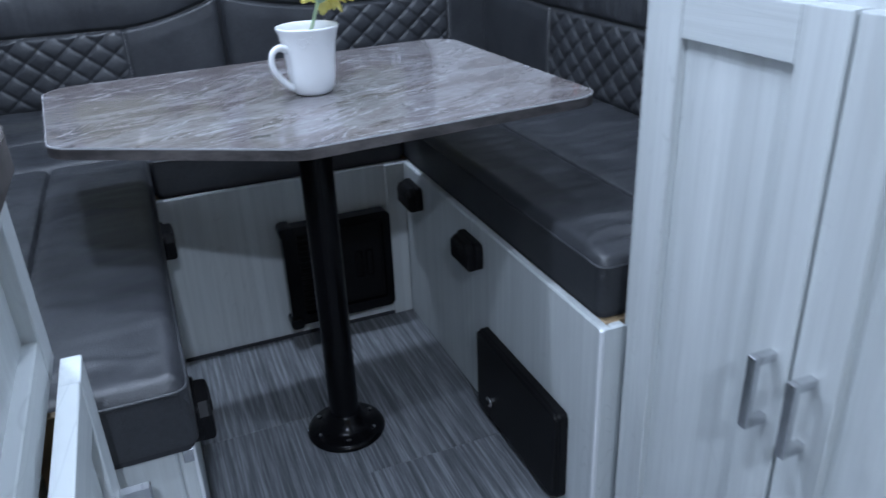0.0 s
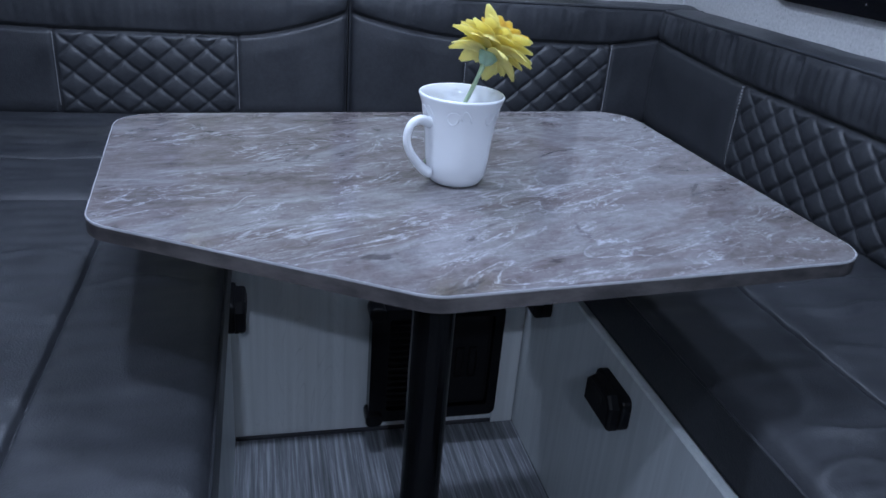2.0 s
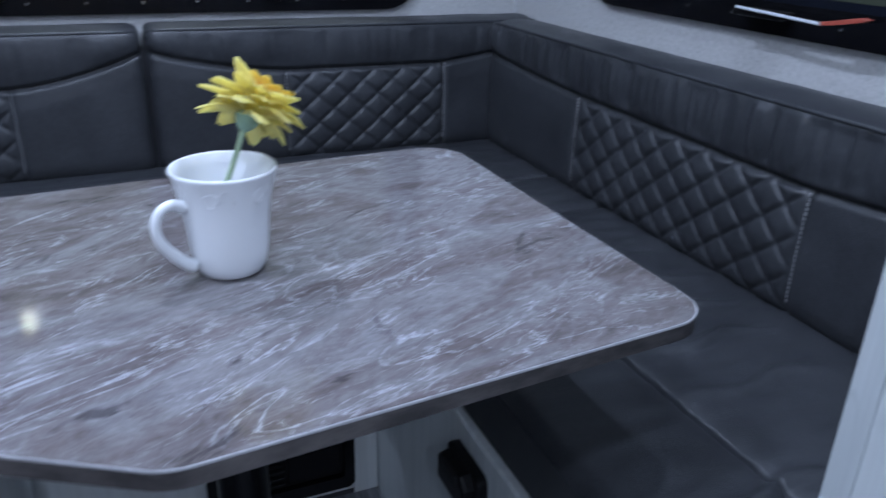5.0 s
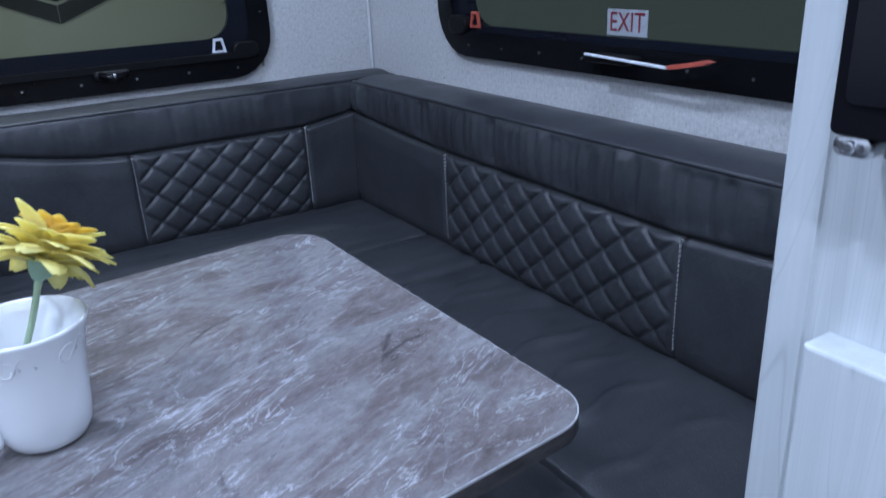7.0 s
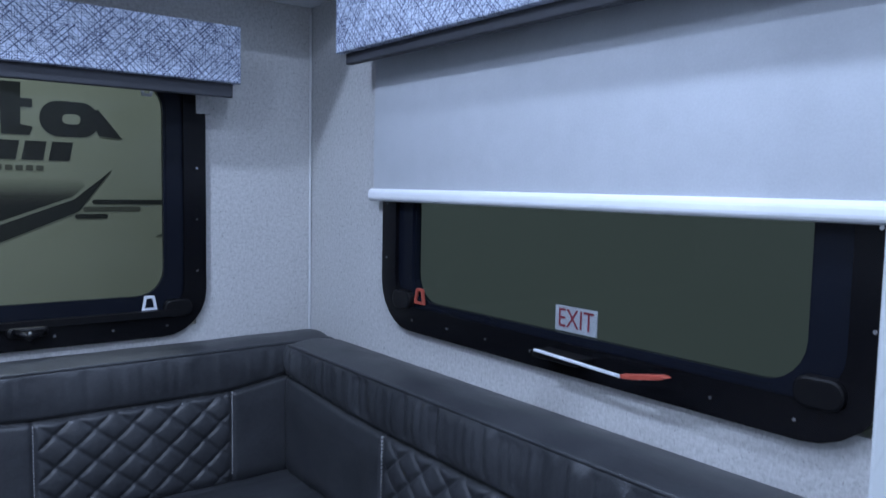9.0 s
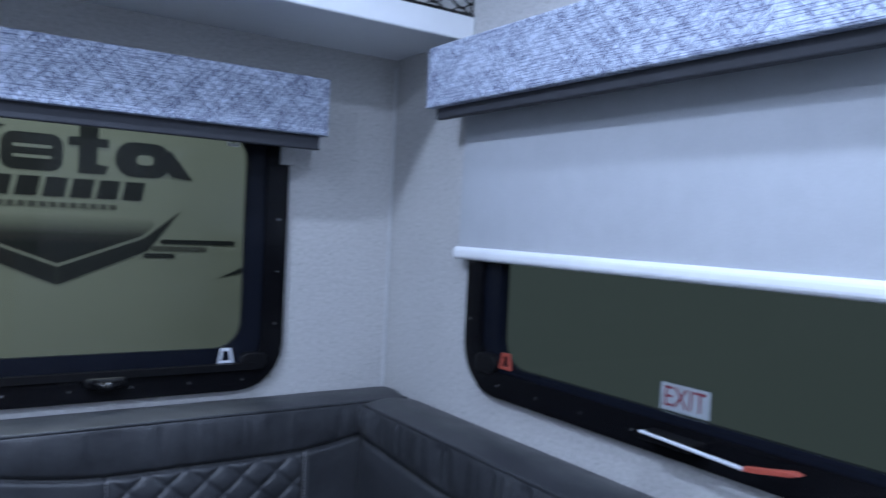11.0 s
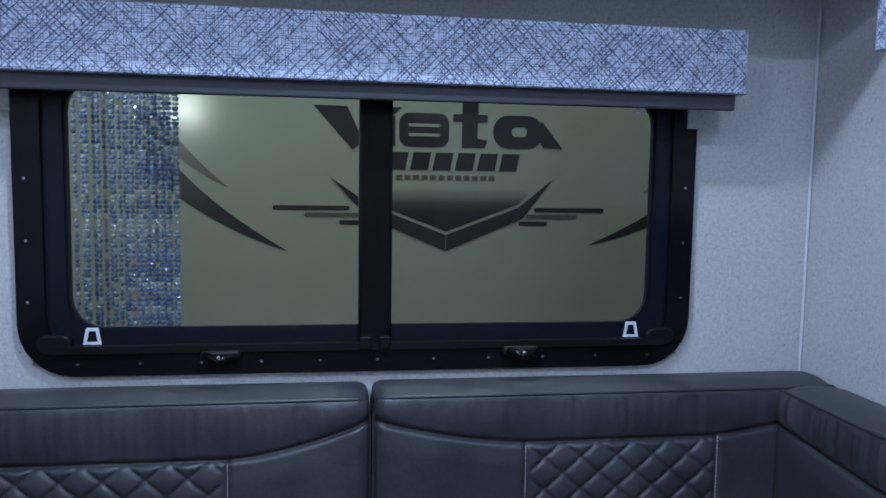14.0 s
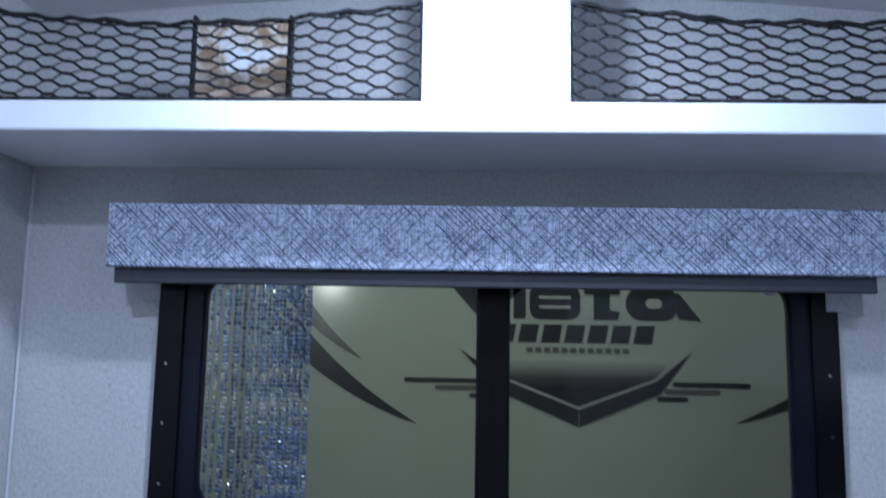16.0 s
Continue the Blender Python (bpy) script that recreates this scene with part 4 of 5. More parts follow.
def seam_back_r(a):
    if a < -0.66:
        return 0.752 + 0.052 * ((-0.66 - a) / 0.32) ** 1.7
    if a > -0.30:
        return 0.752 + 0.022 * ((a + 0.30) / 0.16) ** 1.3
    return 0.752


def seam_back_l(a):
    if a > -1.27:
        return 0.737 + 0.070 * ((a + 1.27) / 0.285) ** 1.7
    if a < -1.66:
        return 0.737 + 0.006 * ((-1.66 - a) / 0.17)
    return 0.737


def seam_right(a):
    if a > -0.58:
        return 0.748 + 0.026 * ((a + 0.58) / 0.44) ** 1.4
    if a < -1.19:
        return 0.740 + 0.030 * ((-1.19 - a) / 0.44)
    return 0.748 - 0.008 * (-0.58 - a) / 0.61


back_cushion("back_cushion", on_back, -0.9795, -0.002, SEAT - 0.005, 0.851, 0.146, (-0.680, -0.274), seam_back_r, "dark grey leatherette back cushion with diamond quilting", 3)
back_cushion("back_cushion", on_back, XL + 0.002, -0.9895, SEAT - 0.005, 0.849, 0.146, (-1.668, -1.256), seam_back_l, "dark grey leatherette back cushion under the wide window", 8)
back_cushion("back_cushion", on_right, -1.632, -0.139, SEAT - 0.005, 0.850, 0.146, (-1.198, -0.576), seam_right, "long dark grey leatherette back cushion with quilted panel", 15, 0.0095)
back_cushion("back_cushion", lambda a, b, d: (XL + d, a, b), -1.632, -0.139, SEAT - 0.005, 0.850, 0.146, (-1.198, -0.576), seam_right, "long dark grey leatherette back cushion beside the counter", 21)


def seat_cushion(outline_x, outline_y, seams_x, seams_y, label, seed, crease=(), tongue=None):
    """A flat box cushion; seams run along constant x or y, creases are soft folds; only its tongue, when given, reaches the front."""
    x0, x1 = outline_x
    y0, y1 = outline_y
    root = thing("seat_cushion", label, "cushion", ((x0 + x1) / 2, (y0 + y1) / 2, TOP), "dinette seat cushions")
    step = 0.0065
    fine = (-0.010, -0.006, -0.0035, -0.0015, 0.0, 0.0015, 0.0035, 0.006, 0.010)
    xs = sorted([x0 + (x1 - x0) * k / int((x1 - x0) / step) for k in range(int((x1 - x0) / step) + 1)] + [q + f for q in seams_x for f in fine])
    ys = sorted([y0 + (y1 - y0) * k / int((y1 - y0) / step) for k in range(int((y1 - y0) / step) + 1)] + [q + f for q in seams_y for f in fine])
    nx, ny = len(xs) - 1, len(ys) - 1
    bm = bmesh.new()
    grid = []

    def edge(e, r=0.022, h=0.020):
        e = min(e / r, 1)
        return h * (1 - math.sqrt(max(0.0, 1 - (1 - e) ** 2)))

    if tongue:
        t0, t1, left, right = tongue
        xs = sorted(xs + [t0, t1])
        ys = sorted(ys + [left, right])
        nx, ny = len(xs) - 1, len(ys) - 1

    def front(x):
        return y0 if not tongue or t0 <= x <= t1 else left if x < t0 else right

    for i in range(nx + 1):
        x = xs[i]
        col = []
        for j in range(ny + 1):
            y = ys[j]
            ex, ey = min(x - x0, x1 - x), min(max(y - front(x), 0.0), y1 - y)
            if tongue and t0 <= x <= t1 and y < (left if x - t0 < t1 - x else right):
                ex = min(x - t0, t1 - x)
            z = SEAT + 0.006 - edge(ex) - edge(ey)
            for sx in seams_x:
                z -= 0.004 * math.exp(-((x - sx) / 0.014) ** 2) + 0.012 * math.exp(-((x - sx) / 0.0030) ** 2)
            for sy in seams_y:
                z -= 0.004 * math.exp(-((y - sy) / 0.014) ** 2) + 0.008 * math.exp(-((y - sy) / 0.0030) ** 2)
            z += 0.003 * noise.noise(Vector((x * 7 + seed, y * 9, seed)))
            z += 0.0026 * noise.noise(Vector((x * 9 + seed, y * 34, seed + 2))) * smooth01(min(x - x0, x1 - x) / 0.05)
            for cy, ca, cb, h in crease:
                if ca < x < cb:
                    z += h * math.exp(-((y - cy - 0.01 * math.sin(x * 40)) / 0.008) ** 2) * math.sin(math.pi * (x - ca) / (cb - ca))
            col.append(bm.verts.new((x, y, z)))
        grid.append(col)
    for i in range(nx):
        for j in range(ny):
            if ys[j] > front((xs[i] + xs[i + 1]) / 2) - 1e-6:
                bm.faces.new((grid[i][j], grid[i + 1][j], grid[i + 1][j + 1], grid[i][j + 1]))
    bmesh.ops.delete(bm, geom=[v for v in bm.verts if not v.link_faces], context="VERTS")
    part("top_cover", bm, LEATHER, root, smooth=True)

    def outline(grow, r):
        if not tongue:
            return rounded_rect(x0 - grow, x1 + grow, y0 - grow, y1 + grow, r, 5)
        return rounded_poly([(x1 + grow, y1 + grow), (x0 - grow, y1 + grow), (x0 - grow, left - grow), (t0 - grow, left - grow), (t0 - grow, y0 - grow), (t1 + grow, y0 - grow), (t1 + grow, right - grow), (x1 + grow, right - grow)], [r, r, r, 0.004, r, r, 0.004, r], 5)

    part("side_band", prism(outline(0.002, 0.016), level, TOP + 0.012, SEAT - 0.012), LEATHER, root, smooth=False)
    part("base_cloth", prism(outline(-0.004, 0.014), level, TOP + 0.0005, TOP + 0.013), DARK_LIP, root)
    pts = [(a, b, SEAT - 0.012) for a, b in outline(0.001, 0.018)]
    part("piping", tube(pts + pts[:1], 0.0024, 6), LEATHER, root, smooth=True)
    return root


seat_cushion((BX_R + 0.011, -0.116), (-1.632, -0.688), (-0.455,), (), "dark grey leatherette bench seat cushion with a lengthwise seam", 2, [(-1.50, -0.64, -0.34, 0.011), (-1.56, -0.645, -0.47, 0.012), (-1.60, -0.62, -0.50, 0.006), (-1.53, -0.45, -0.25, 0.006), (-1.33, -0.45, -0.20, 0.006), (-1.22, -0.44, -0.18, 0.008), (-1.13, -0.43, -0.16, 0.007), (-1.04, -0.44, -0.15, 0.008), (-0.93, -0.45, -0.2, 0.006), (-0.82, -0.42, -0.18, 0.005)])
seat_cushion((XL + 0.116, BX_L + 0.010), (-1.676, -0.706), (-1.462,), (), "dark grey leatherette bench seat cushion beside the counter", 5, [(-1.05, -1.46, -1.29, 0.007), (-0.95, -1.80, -1.46, 0.006), (-1.25, -1.8, -1.48, 0.007), (-1.12, -1.82, -1.48, 0.006), (-1.35, -1.8, -1.5, 0.005), (-1.60, -1.46, -1.28, 0.004)])
seat_cushion((XL + 0.116, -0.116), (-0.736, -0.116), (), (-0.475,), "long dark grey leatherette seat cushion below the window", 9, (), (BX_L + 0.014, BX_R + 0.008, -0.702, -0.685))

# ---- table ----


TABLE_TOP = 0.742


def table():
    root = thing("dinette_table", "five-sided stone-look laminate table on a black pedestal", "table", (-0.972, -1.172, 0))
    outline = rounded_poly([(-1.417, -0.885), (-0.553, -0.811), (-0.541, -1.449), (-1.054, -1.497), (-1.386, -1.306)], [0.06, 0.06, 0.05, 0.06, 0.05])
    inner = rounded_poly([(-1.4145, -0.8875), (-0.555, -0.8135), (-0.5432, -1.447), (-1.054, -1.4945), (-1.3835, -1.305)], [0.06, 0.06, 0.05, 0.06, 0.05])
    inner = [((a[0] + b[0]) / 2, (a[1] + b[1]) / 2) for a, b in zip(outline, inner)]
    part("tabletop", prism(inner, level, TABLE_TOP - 0.006, TABLE_TOP, 0.0008), LAMINATE, root)
    part("edge_band", prism(outline, level, TABLE_TOP - 0.0185, TABLE_TOP - 0.003, 0.001), EDGE, root, "brown-grey laminate edge band")
    part("edge_line", ring(outline, inner, level, TABLE_TOP - 0.003, TABLE_TOP - 0.0006), RIMLINE, root, "thin pale line round the rim")
    c = (-0.972, -1.172, 0)
    part("pedestal", lathe([(0.0, 0.02), (0.031, 0.02), (0.031, TABLE_TOP - 0.0205), (0.0, TABLE_TOP - 0.0205)], c, 32), GLOSS_BLACK, root, smooth=False)
    part("floor_flange", lathe([(0.0, 0.0005), (0.083, 0.0005), (0.084, 0.004), (0.081, 0.010), (0.073, 0.014), (0.058, 0.018), (0.044, 0.030), (0.036, 0.046), (0.0325, 0.052), (0.0, 0.052)], c, 40), GLOSS_BLACK, root, smooth=True)
    part("top_socket", lathe([(0.0, TABLE_TOP - 0.019), (0.08, TABLE_TOP - 0.019), (0.08, TABLE_TOP - 0.0265), (0.038, TABLE_TOP - 0.043), (0.0, TABLE_TOP - 0.043)], c, 32), GLOSS_BLACK, root, smooth=True)
    for k in range(6):
        w = radians(60 * k + 20)
        part("bolt", lathe([(0.005, 0), (0.005, 0.003), (0.0, 0.005)], (c[0] + 0.064 * math.cos(w), c[1] + 0.064 * math.sin(w), 0.0155), 10), CHROME, root)


EDGE = streaky("laminate_edge", (0.022, 0.019, 0.02), (0.13, 0.115, 0.112), (26, 26, 70), 0.45, stops=(0.38, 0.66))
table()


def mug():
    c = (-0.963, -1.187, TABLE_TOP + 0.0005)
    root = thing("mug", "white glazed ceramic mug with embossed scrolls on table", "mug", c)
    part("body", lathe([(0, 0.002), (0.026, 0.002), (0.0285, 0.0), (0.033, 0.003), (0.0375, 0.012), (0.0400, 0.03), (0.0425, 0.06), (0.046, 0.086), (0.0498, 0.102), (0.0530, 0.110), (0.0536, 0.1125), (0.0522, 0.1143), (0.0502, 0.113),
                        (0.0465, 0.102), (0.0425, 0.086), (0.039, 0.06), (0.036, 0.03), (0.03, 0.012), (0, 0.009)], c, 56), CERAMIC, root, smooth=True)
    way = Vector((-0.93, -0.36, 0)).normalized()
    ear = [(0.030, 0.074), (0.043, 0.079), (0.058, 0.085), (0.071, 0.080), (0.0765, 0.066), (0.073, 0.050), (0.062, 0.034), (0.049, 0.021), (0.038, 0.015), (0.028, 0.014)]
    pts = []
    for p0, p1, p2, p3 in zip(ear, ear[1:], ear[2:], ear[3:]):
        for j in range(4):
            u = j / 4
            r, z = (0.5 * (2 * b + (c2 - a) * u + (2 * a - 5 * b + 4 * c2 - d) * u * u + (3 * b - a - 3 * c2 + d) * u ** 3) for a, b, c2, d in zip(p0, p1, p2, p3))
            pts.append(Vector(c) + way * r + Vector((0, 0, z)))
    part("handle", tube(pts, [0.0062 - 0.0014 * math.sin(math.pi * k / (len(pts) - 1)) for k in range(len(pts))], 12, flat=1.25), CERAMIC, root, smooth=True)
    for w0 in range(0, 360, 60):
        bm = bmesh.new()
        pts = []
        for k in range(12):
            q = k / 11
            rr = 0.0110 * (1 - 0.6 * q)
            aa = radians(w0) + rr * math.cos(6.5 * q) / 0.047 + 0.1
            zz = 0.090 + rr * math.sin(6.5 * q)
            r = 0.0462 + (zz - 0.088) * 0.22
            pts.append(Vector(c) + Vector((r * math.cos(aa), r * math.sin(aa), zz)))
        tube(pts, 0.0010, 6, bm)
        pts = []
        for k in range(10):
            q = k / 9
            aa = radians(w0) + 0.22 + 0.36 * q
            zz = 0.088 + 0.014 * math.sin(3.14 * q)
            pts.append(Vector(c) + Vector(((0.0462 + (zz - 0.088) * 0.22) * math.cos(aa), (0.0462 + (zz - 0.088) * 0.22) * math.sin(aa), zz)))
        tube(pts, 0.0010, 6, bm)
        part("embossed_scroll", bm, CERAMIC, root, smooth=True)


mug()


def flower():
    foot, head = Vector((-1.000, -1.172, TABLE_TOP + 0.02)), Vector((-0.940, -1.195, 0.897))
    root = thing("flower", "single yellow artificial daisy standing in the mug", "flower", foot)
    bend = [foot + (head - foot) * k / 9 + Vector((0.006 * math.sin(math.pi * k / 9), 0, 0)) for k in range(10)]
    part("stem", tube(bend, [0.0028] * 9 + [0.004], 8), STEM, root, smooth=True)
    axis = Vector((0.52, 0.36, 0.76)).normalized()
    turn = axis.to_track_quat("Z", "Y").to_matrix().to_4x4()
    base = Matrix.Translation(head) @ turn
    bm = lathe([(0.0035, -0.006), (0.009, 0.0), (0.0125, 0.007), (0.0125, 0.011), (0.0, 0.012)], (0, 0, 0), 18)
    bm.transform(base)
    part("calyx", bm, CALYX, root, smooth=True)
    rnd = random.Random(5)
    for ringno, (count, length, tilt, lift, mt) in enumerate(((12, 0.042, -4, 0.010, PETAL), (13, 0.047, 12, 0.012, PETAL), (13, 0.047, 30, 0.014, PETAL), (12, 0.036, 50, 0.017, PETAL_IN), (9, 0.020, 76, 0.019, PETAL_IN))):
        for k in range(count):
            bm = bmesh.new()
            n = 6
            ln = length * rnd.uniform(0.86, 1.1)
            droop = rnd.uniform(-0.04, 0.20) * ln
            top, low = [], []
            for j in range(n + 1):
                u = j / n
                half = 0.0138 * (length / 0.056) ** 0.5 * math.sin(math.pi * min(0.16 + 0.80 * u, 1)) ** 0.7
                if j == n:
                    half *= 0.92
                z = -droop * u * u + 0.006 * math.sin(math.pi * u)
                top.append([bm.verts.new((0.006 + ln * u, s * half, z - (0.0014 if s else 0.0) + 0.0004)) for s in (-1, 0, 1)])
                low.append([bm.verts.new((0.006 + ln * u, s * half, z - (0.0014 if s else 0.0) - 0.0004)) for s in (-1, 0, 1)])
            for j in range(n):
                for s in (0, 1):
                    bm.faces.new((top[j][s], top[j + 1][s], top[j + 1][s + 1], top[j][s + 1]))
                    bm.faces.new((low[j][s + 1], low[j + 1][s + 1], low[j + 1][s], low[j][s]))
                bm.faces.new((top[j][0], low[j][0], low[j + 1][0], top[j + 1][0]))
                bm.faces.new((top[j][2], top[j + 1][2], low[j + 1][2], low[j][2]))
            bm.faces.new((top[n][0], low[n][0], low[n][1], top[n][1]))
            bm.faces.new((top[n][1], low[n][1], low[n][2], top[n][2]))
            m = base @ Matrix.Translation((0, 0, lift)) @ Matrix.Rotation(2 * math.pi * (k + 0.5 * (ringno % 2) + rnd.uniform(-0.2, 0.2)) / count, 4, "Z") @ Matrix.Rotation(-radians(tilt + rnd.uniform(-13, 13)), 4, "Y")
            bm.transform(m)
            part("petal", bm, mt, root, smooth=True)


flower()

# ---- tall cabinet and screen ----


def shaker_door(root, lift, a0, a1, z0, z1, base, thick, rail=0.062, wood=None):
    """A framed cabinet door: two stiles, two rails, a sunk panel."""
    door = part("door", prism([(a0 + rail - 0.004, z0 + rail - 0.004), (a1 - rail + 0.004, z0 + rail - 0.004), (a1 - rail + 0.004, z1 - rail + 0.004), (a0 + rail - 0.004, z1 - rail + 0.004)], lift, base, base + thick * 0.5), wood or WOOD_V, root)
    for b in ((a0, a0 + rail, z0, z1), (a1 - rail, a1, z0, z1)):
        part("stile", prism([(b[0], b[2]), (b[1], b[2]), (b[1], b[3]), (b[0], b[3])], lift, base, base + thick, 0.002), WOOD_V, door)
    for b in ((z0, z0 + rail), (z1 - rail, z1)):
        part("rail", prism([(a0 + rail + 0.0004, b[0]), (a1 - rail - 0.0004, b[0]), (a1 - rail - 0.0004, b[1]), (a0 + rail + 0.0004, b[1])], lift, base, base + thick - 0.0006, 0.002), WOOD_H, door)
    return door


def pull(door, a, z0, z1, lift, base):
    bm = bmesh.new()
    prism([(a - 0.006, z0), (a + 0.006, z0), (a + 0.006, z1), (a - 0.006, z1)], lift, base + 0.024, base + 0.033, 0.002, bm)
    for z in (z0, z1 - 0.011):
        prism([(a - 0.0055, z), (a + 0.0055, z), (a + 0.0055, z + 0.011), (a - 0.0055, z + 0.011)], lift, base, base + 0.0245, 0.0, bm)
    part("handle", bm, CHROME, door, "brushed nickel bar handle")


def tall_cabinet():
    root = thing("tall_cabinet", "whitewashed tall wooden cabinet with two closed doors", "cabinet", (-0.3, -2.2, 0))
    part("carcass", box(CX, -0.001, -2.75, -1.650, 0.0, 2.0, 0.002, 1), WOOD_V, root)
    part("corner_bead", box(CX - 0.0012, CX + 0.010, -1.672, -1.6475, 0.0, 2.0, 0.002, 1), WOOD_V, root, "slim whitewashed corner bead")
    d = shaker_door(root, on_right, -1.980, -1.684, 0.07, 0.942, -CX + 0.0005, 0.022, 0.060)
    pull(d, -1.957, 0.468, 0.566, on_right, -CX + 0.0225)
    d = shaker_door(root, on_right, -2.273, -1.986, 0.07, 0.942, -CX + 0.0005, 0.022, 0.060)
    pull(d, -2.015, 0.468, 0.566, on_right, -CX + 0.0225)


tall_cabinet()


def television():
    root = thing("television", "slim black flat television mounted on tall cabinet", "television", (-0.64, -2.05, 1.05))
    part("body", prism(rounded_rect(-2.42, -1.690, 1.052, 1.49, 0.003, 2), on_right, -CX + 0.012, -CX + 0.037, 0.001), TV_BLACK, root)
    part("screen", prism(rounded_rect(-2.414, -1.696, 1.066, 1.484, 0.003, 2), on_right, -CX + 0.0365, -CX + 0.0385), SCREEN, root)
    part("wall_bracket", prism(rounded_rect(-2.16, -1.95, 1.20, 1.34, 0.01, 3), on_right, -CX + 0.0005, -CX + 0.0125), BLACK, root)
    for y in (-1.700, -1.722, -2.378, -2.40):
        clip = part("corner_clip", prism(rounded_rect(y - 0.009, y + 0.009, 1.0425, 1.0525, 0.004, 4), on_right, -CX + 0.016, -CX + 0.036, 0.003), CHROME, root, "polished metal corner clip")
        part("clip_screw", prism(rounded_rect(y - 0.003, y + 0.003, 1.0445, 1.0505, 0.0029, 4), on_right, -CX + 0.0355, -CX + 0.0385, 0.001), CHROME, clip)


television()

# ---- kitchen counter ----


def counter():
    root = thing("kitchen_cabinet", "whitewashed kitchen base cabinet with drawer slightly open", "cabinet", (-1.7, -2.4, 0))
    part("carcass", box(XL + 0.001, -1.412, -3.4, -1.730, 0.0, 0.849, 0.002, 1), WOOD_V, root)
    shaker_door(root, lambda a, b, d: (-1.412 + d, a, b), -2.26, -1.722, 0.632, 0.846, 0.0005, 0.0305, 0.048)
    part("drawer_side", box(-1.55, -1.3725, -1.785, -1.773, 0.24, 0.60, 0.001, 1), PLY, root, "raw plywood drawer side")
    d = shaker_door(root, lambda a, b, dd: (-1.372 + dd, a, b), -2.22, -1.747, 0.20, 0.642, 0.0, 0.020, 0.052)
    pull(d, -1.768, 0.375, 0.475, lambda a, b, dd: (-1.372 + dd, a, b), 0.0202)
    top = thing("kitchen_worktop", "stone-look laminate kitchen worktop with rounded corner", "worktop", (-1.7, -2.4, 0.86))
    o = rounded_poly([(XL + 0.002, -1.718), (-1.358, -1.718), (-1.358, -3.4), (XL + 0.002, -3.4)], [0.01, 0.06, 0.01, 0.01])
    part("slab", prism(o, level, 0.8815, 0.887, 0.001), LAMINATE, top)
    part("edge_band", prism(o, level, 0.850, 0.881, 0.001), EDGE, top, "brown-grey laminate edge band")


counter()

# ---- ceiling lamps ----
# the last bezel only goes with the assumed fill lamp
for px, py in PUCKS:
    z = ceiling_height(px)
    root = thing("ceiling_puck_light", "round white recessed LED ceiling light", "lamp", (px, py, z), "ceiling puck lights")
    part("bezel", lathe([(0.05, 0.0), (0.062, -0.003), (0.064, -0.008), (0.064, 0.02), (0.05, 0.02), (0.05, 0.0)], (px, py, z), 28), WHITE_TRIM, root, smooth=True)

# ---- outside ----
solid("ground", box(-300, 300, -300, 300, -0.72, -0.7), GROUND, "grey concrete hall floor", "ground", kind="structure")
# the backdrop is an added sheet, lit by its own emission
solid("backdrop", box(1.55, 1.6, -9, 2.45, -0.7, 4.5), HALL, "plain hall backdrop with its own dim glow", "backdrop", kind="structure")


def crescent(p, q, width, sag, n=16):
    """A tapering curved stroke from p to q."""
    p, q = Vector(p), Vector(q)
    d = q - p
    s = Vector((-d.y, d.x)).normalized()
    up, low = [], []
    for k in range(n + 1):
        u = k / n
        c = p + d * u + s * sag * 4 * u * (1 - u)
        w = width * (1 - u) ** 0.8
        up.append(tuple(c + s * w / 2))
        low.append(tuple(c - s * w / 2))
    return up + low[::-1][1:]


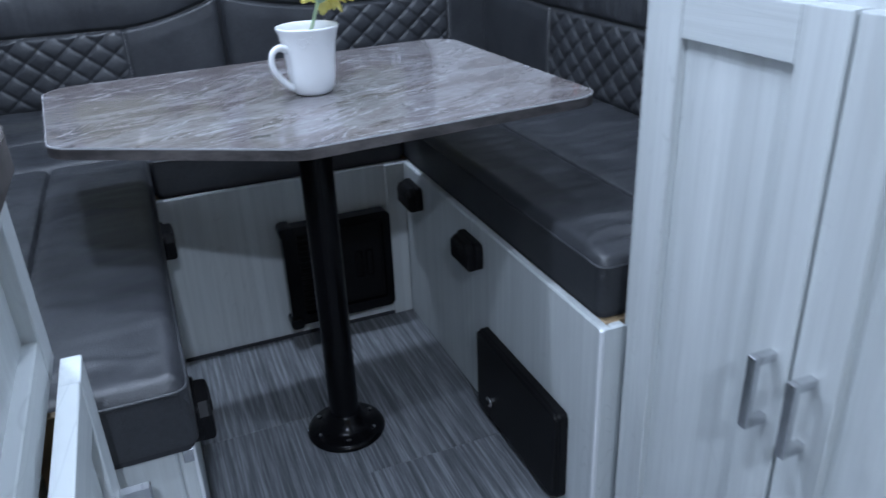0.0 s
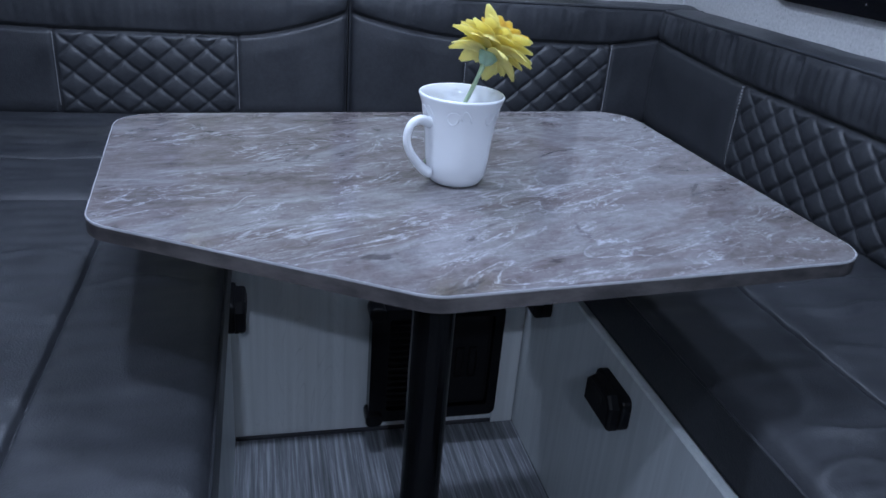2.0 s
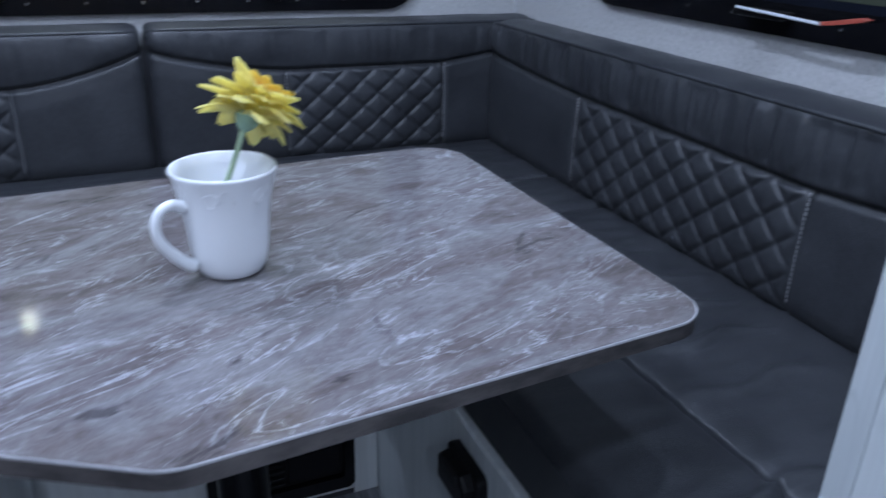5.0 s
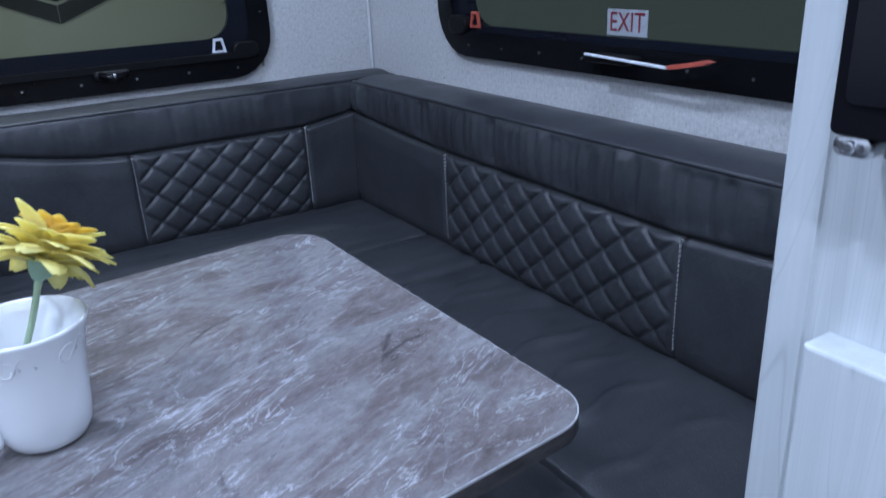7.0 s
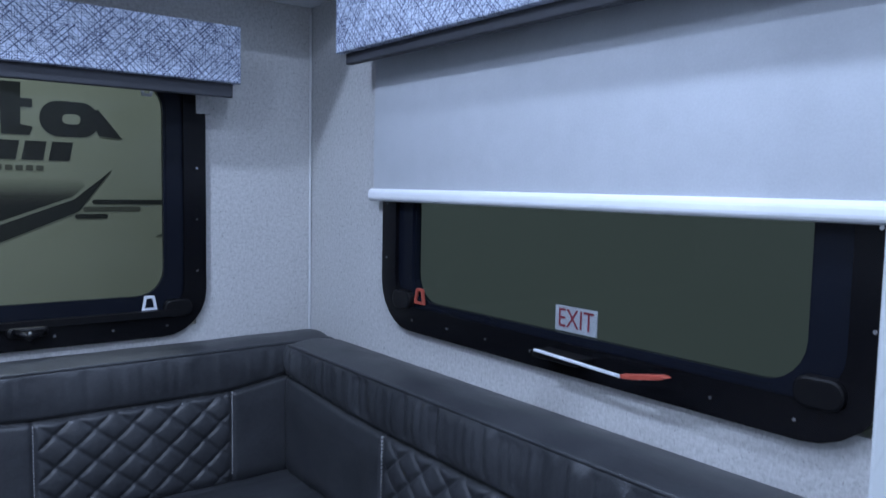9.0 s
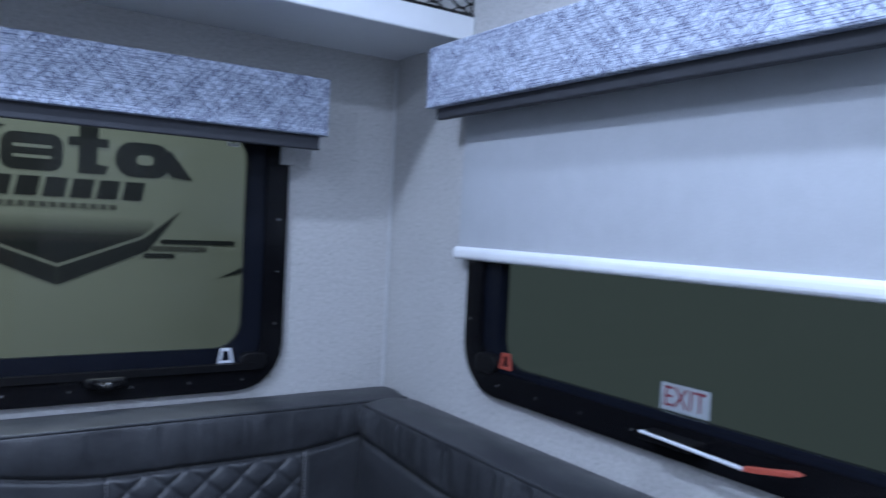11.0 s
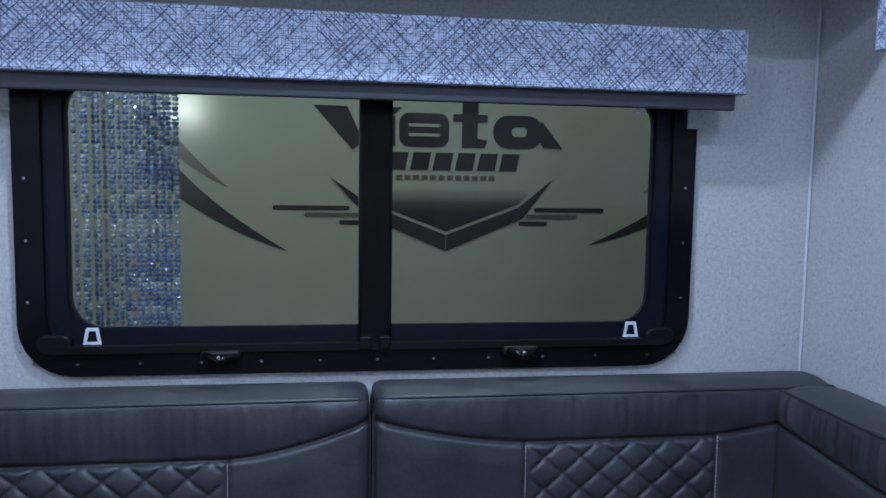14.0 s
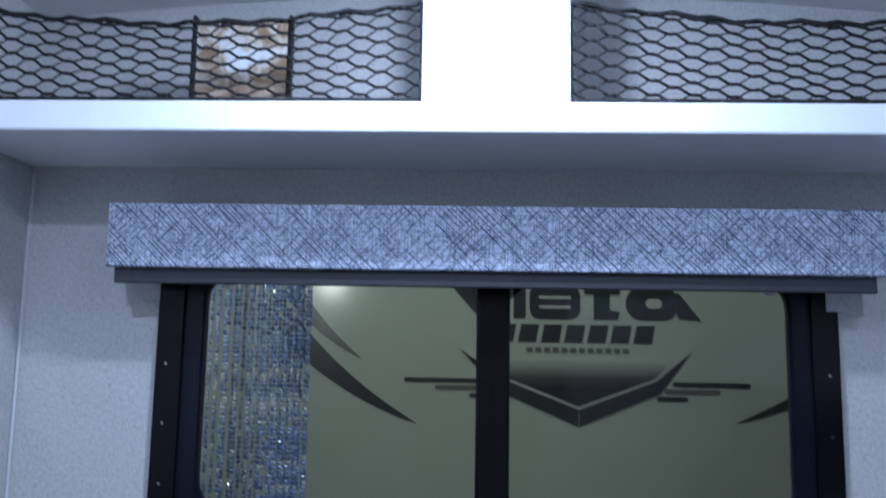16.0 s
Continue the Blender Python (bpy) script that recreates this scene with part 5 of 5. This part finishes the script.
def trailer():
    root = thing("travel_trailer", "cream travel trailer parked alongside with charcoal graphics", "trailer", (-0.4, 2.5, -0.7))
    Y = 2.5
    part("side_wall", box(-4.5, 1.5, Y, Y + 2.2, -0.2, 2.6, 0.06, 3), TRAILER, root)
    part("skirt", box(-4.4, 1.4, Y + 0.03, Y + 2.1, -0.42, -0.205, 0.02), BLACK, root)
    for x in (-0.5, 0.5):
        bm = lathe([(0.0, -0.1), (0.2, -0.1), (0.34, -0.09), (0.34, 0.09), (0.2, 0.1), (0.0, 0.1)], (0, 0, 0), 28)
        bm.transform(pose(x, Y + 0.16, -0.36, 90))
        part("wheel", bm, BLACK, root, smooth=False)

    def flat(name, pts, mt, d=0.002):
        n = len(pts)
        area = sum(pts[k][0] * pts[(k + 1) % n][1] - pts[(k + 1) % n][0] * pts[k][1] for k in range(n))
        part(name, prism(pts if area > 0 else pts[::-1], lambda a, b, c: (a, Y - c, b), -0.004, d), mt, root)

    # brand mark as plain blocks
    flat("brand_mark", [(-1.165, 1.655), (-0.99, 1.655), (-0.93, 1.53), (-0.82, 1.655), (-0.70, 1.655), (-0.96, 1.425)], DECAL)
    flat("brand_mark", [(-0.80, 1.45), (-0.735, 1.45), (-0.735, 1.61), (-0.80, 1.61)], DECAL)
    flat("brand_mark", rounded_rect(-0.715, -0.445, 1.448, 1.628, 0.055), DECAL)
    for z in (1.505, 1.556):
        flat("brand_gap", rounded_rect(-0.665, -0.495, z, z + 0.016, 0.007, 3), TRAILER, 0.004)
    flat("brand_mark", [(-0.375, 1.448), (-0.25, 1.448), (-0.235, 1.49), (-0.29, 1.50), (-0.285, 1.705), (-0.375, 1.705)], DECAL)
    flat("brand_mark", rounded_rect(-0.425, -0.2355, 1.585, 1.628, 0.006, 2), DECAL, 0.003)
    flat("brand_mark", rounded_rect(-0.205, 0.075, 1.448, 1.628, 0.088), DECAL)
    flat("brand_mark", [(0.02, 1.56), (0.075, 1.46), (0.19, 1.45), (0.07, 1.60)], DECAL, 0.003)
    flat("brand_gap", rounded_rect(-0.10, -0.015, 1.512, 1.564, 0.025), TRAILER, 0.0045)
    for k in range(7):
        x = -0.90 + k * 0.122
        flat("brand_bar", [(x, 1.325), (x + 0.098, 1.325), (x + 0.116, 1.42), (x + 0.02, 1.42)], DECAL)
    for k in range(12):
        x = -0.73 + k * 0.046
        flat("brand_dash", rounded_rect(x, x + 0.033, 1.272, 1.298, 0.003, 2), DECAL_MID)
    # chevron with wings
    flat("chevron", [(-0.455, 0.993), (-0.06, 1.143), (0.0, 1.20), (-0.02, 1.245), (-0.89, 1.245), (-0.91, 1.20), (-0.85, 1.143)], DECAL_FADE)
    flat("chevron_wing", [(-1.078, 1.280), (-0.86, 1.13), (-0.4565, 0.976), (-0.4565, 0.887), (-0.88, 1.066)], DECAL, 0.003)
    flat("chevron_wing", [(0.132, 1.282), (-0.05, 1.13), (-0.4535, 0.976), (-0.4535, 0.887), (-0.03, 1.066)], DECAL, 0.003)
    for k, (x0, x1, x2, x3, z) in enumerate(((-1.379, -0.975, 0.035, 0.436, 1.116), (-1.215, -0.915, -0.01, 0.28, 1.079), (-1.031, -0.86, -0.05, 0.112, 1.040))):
        for a, b in ((x0, x1), (x2, x3)):
            flat("speed_stripe", rounded_rect(a, b, z - 0.0125, z + 0.0125, 0.012, 4), DECAL if k != 1 else DECAL_MID)
    flat("swoosh", crescent((-2.008, 1.382), (-1.30, 0.885), 0.142, -0.045), DECAL)
    flat("swoosh", crescent((-2.015, 1.609), (-1.60, 1.215), 0.107, -0.030), DECAL_MID)
    flat("swoosh", crescent((1.25, 1.45), (0.36, 0.925), 0.15, 0.06), DECAL)
    flat("swoosh", crescent((1.1, 1.62), (0.66, 1.22), 0.12, 0.05), DECAL_MID)


trailer()


def bead_curtain():
    root = thing("bead_curtain", "clear crystal bead strands hanging outside the window", "bead curtain", (-1.65, 0.6, 1.9))
    rnd = random.Random(11)
    part("top_rail", box(-1.82, -1.465, 0.585, 0.615, 1.90, 1.92, 0.004), PALE, root)
    for x in (-1.80, -1.48):
        part("rail_arm", box(x - 0.006, x + 0.006, 0.0605, 0.5845, 1.902, 1.918, 0.002, 1), PALE, root)
    for k in range(26):
        x = -1.80 + 0.318 * (k / 25) ** 0.72 + rnd.uniform(-0.003, 0.003)
        y = 0.6 + rnd.uniform(-0.012, 0.012)
        bm = bmesh.new()
        z = 1.895
        while z > 0.62:
            r = 0.0064 + 0.0012 * rnd.random()
            if rnd.random() > 0.05:
                g = bmesh.ops.create_icosphere(bm, subdivisions=1, radius=r)
                m = Matrix.Translation((x + rnd.uniform(-0.001, 0.001), y, z)) @ Matrix.Rotation(rnd.uniform(0, 6), 4, "Z")
                bmesh.ops.transform(bm, matrix=m, verts=g["verts"])
            z -= 0.0134
        tube([(x, y, 0.62), (x, y, 1.90)], 0.0006, 4, bm)
        part("bead_strand", bm, CRYSTAL, root)


bead_curtain()

# ---- floor tiles ----
TW, TL = 0.305, 0.61


def tile_mesh(w, l):
    bm = box(-w / 2 + 0.0012, w / 2 - 0.0012, -l / 2 + 0.0012, l / 2 - 0.0012, -0.003, 0.0, 0.0008, 1)
    return finish(bm, "tile", TILE)


whole = tile_mesh(TW, TL)
for col in range(-4, 4):
    joint = -1.098 if col % 2 else -1.328
    x = -0.968 + (col + 0.5) * TW
    for k in range(0, 9):
        y = joint + TL / 2 - k * TL
        x0, x1 = max(x - TW / 2, XL), min(x + TW / 2, 0.0)
        y0, y1 = max(y - TL / 2, YF), min(y + TL / 2, -0.02)
        if x1 - x0 < 0.02 or y1 - y0 < 0.02:
            continue
        cut = x1 - x0 < TW - 0.001 or y1 - y0 < TL - 0.001
        piece = new("tile", tile_mesh(x1 - x0, y1 - y0) if cut else whole)
        piece.location = ((x0 + x1) / 2, (y0 + y1) / 2, 0)
        piece.parent = floor
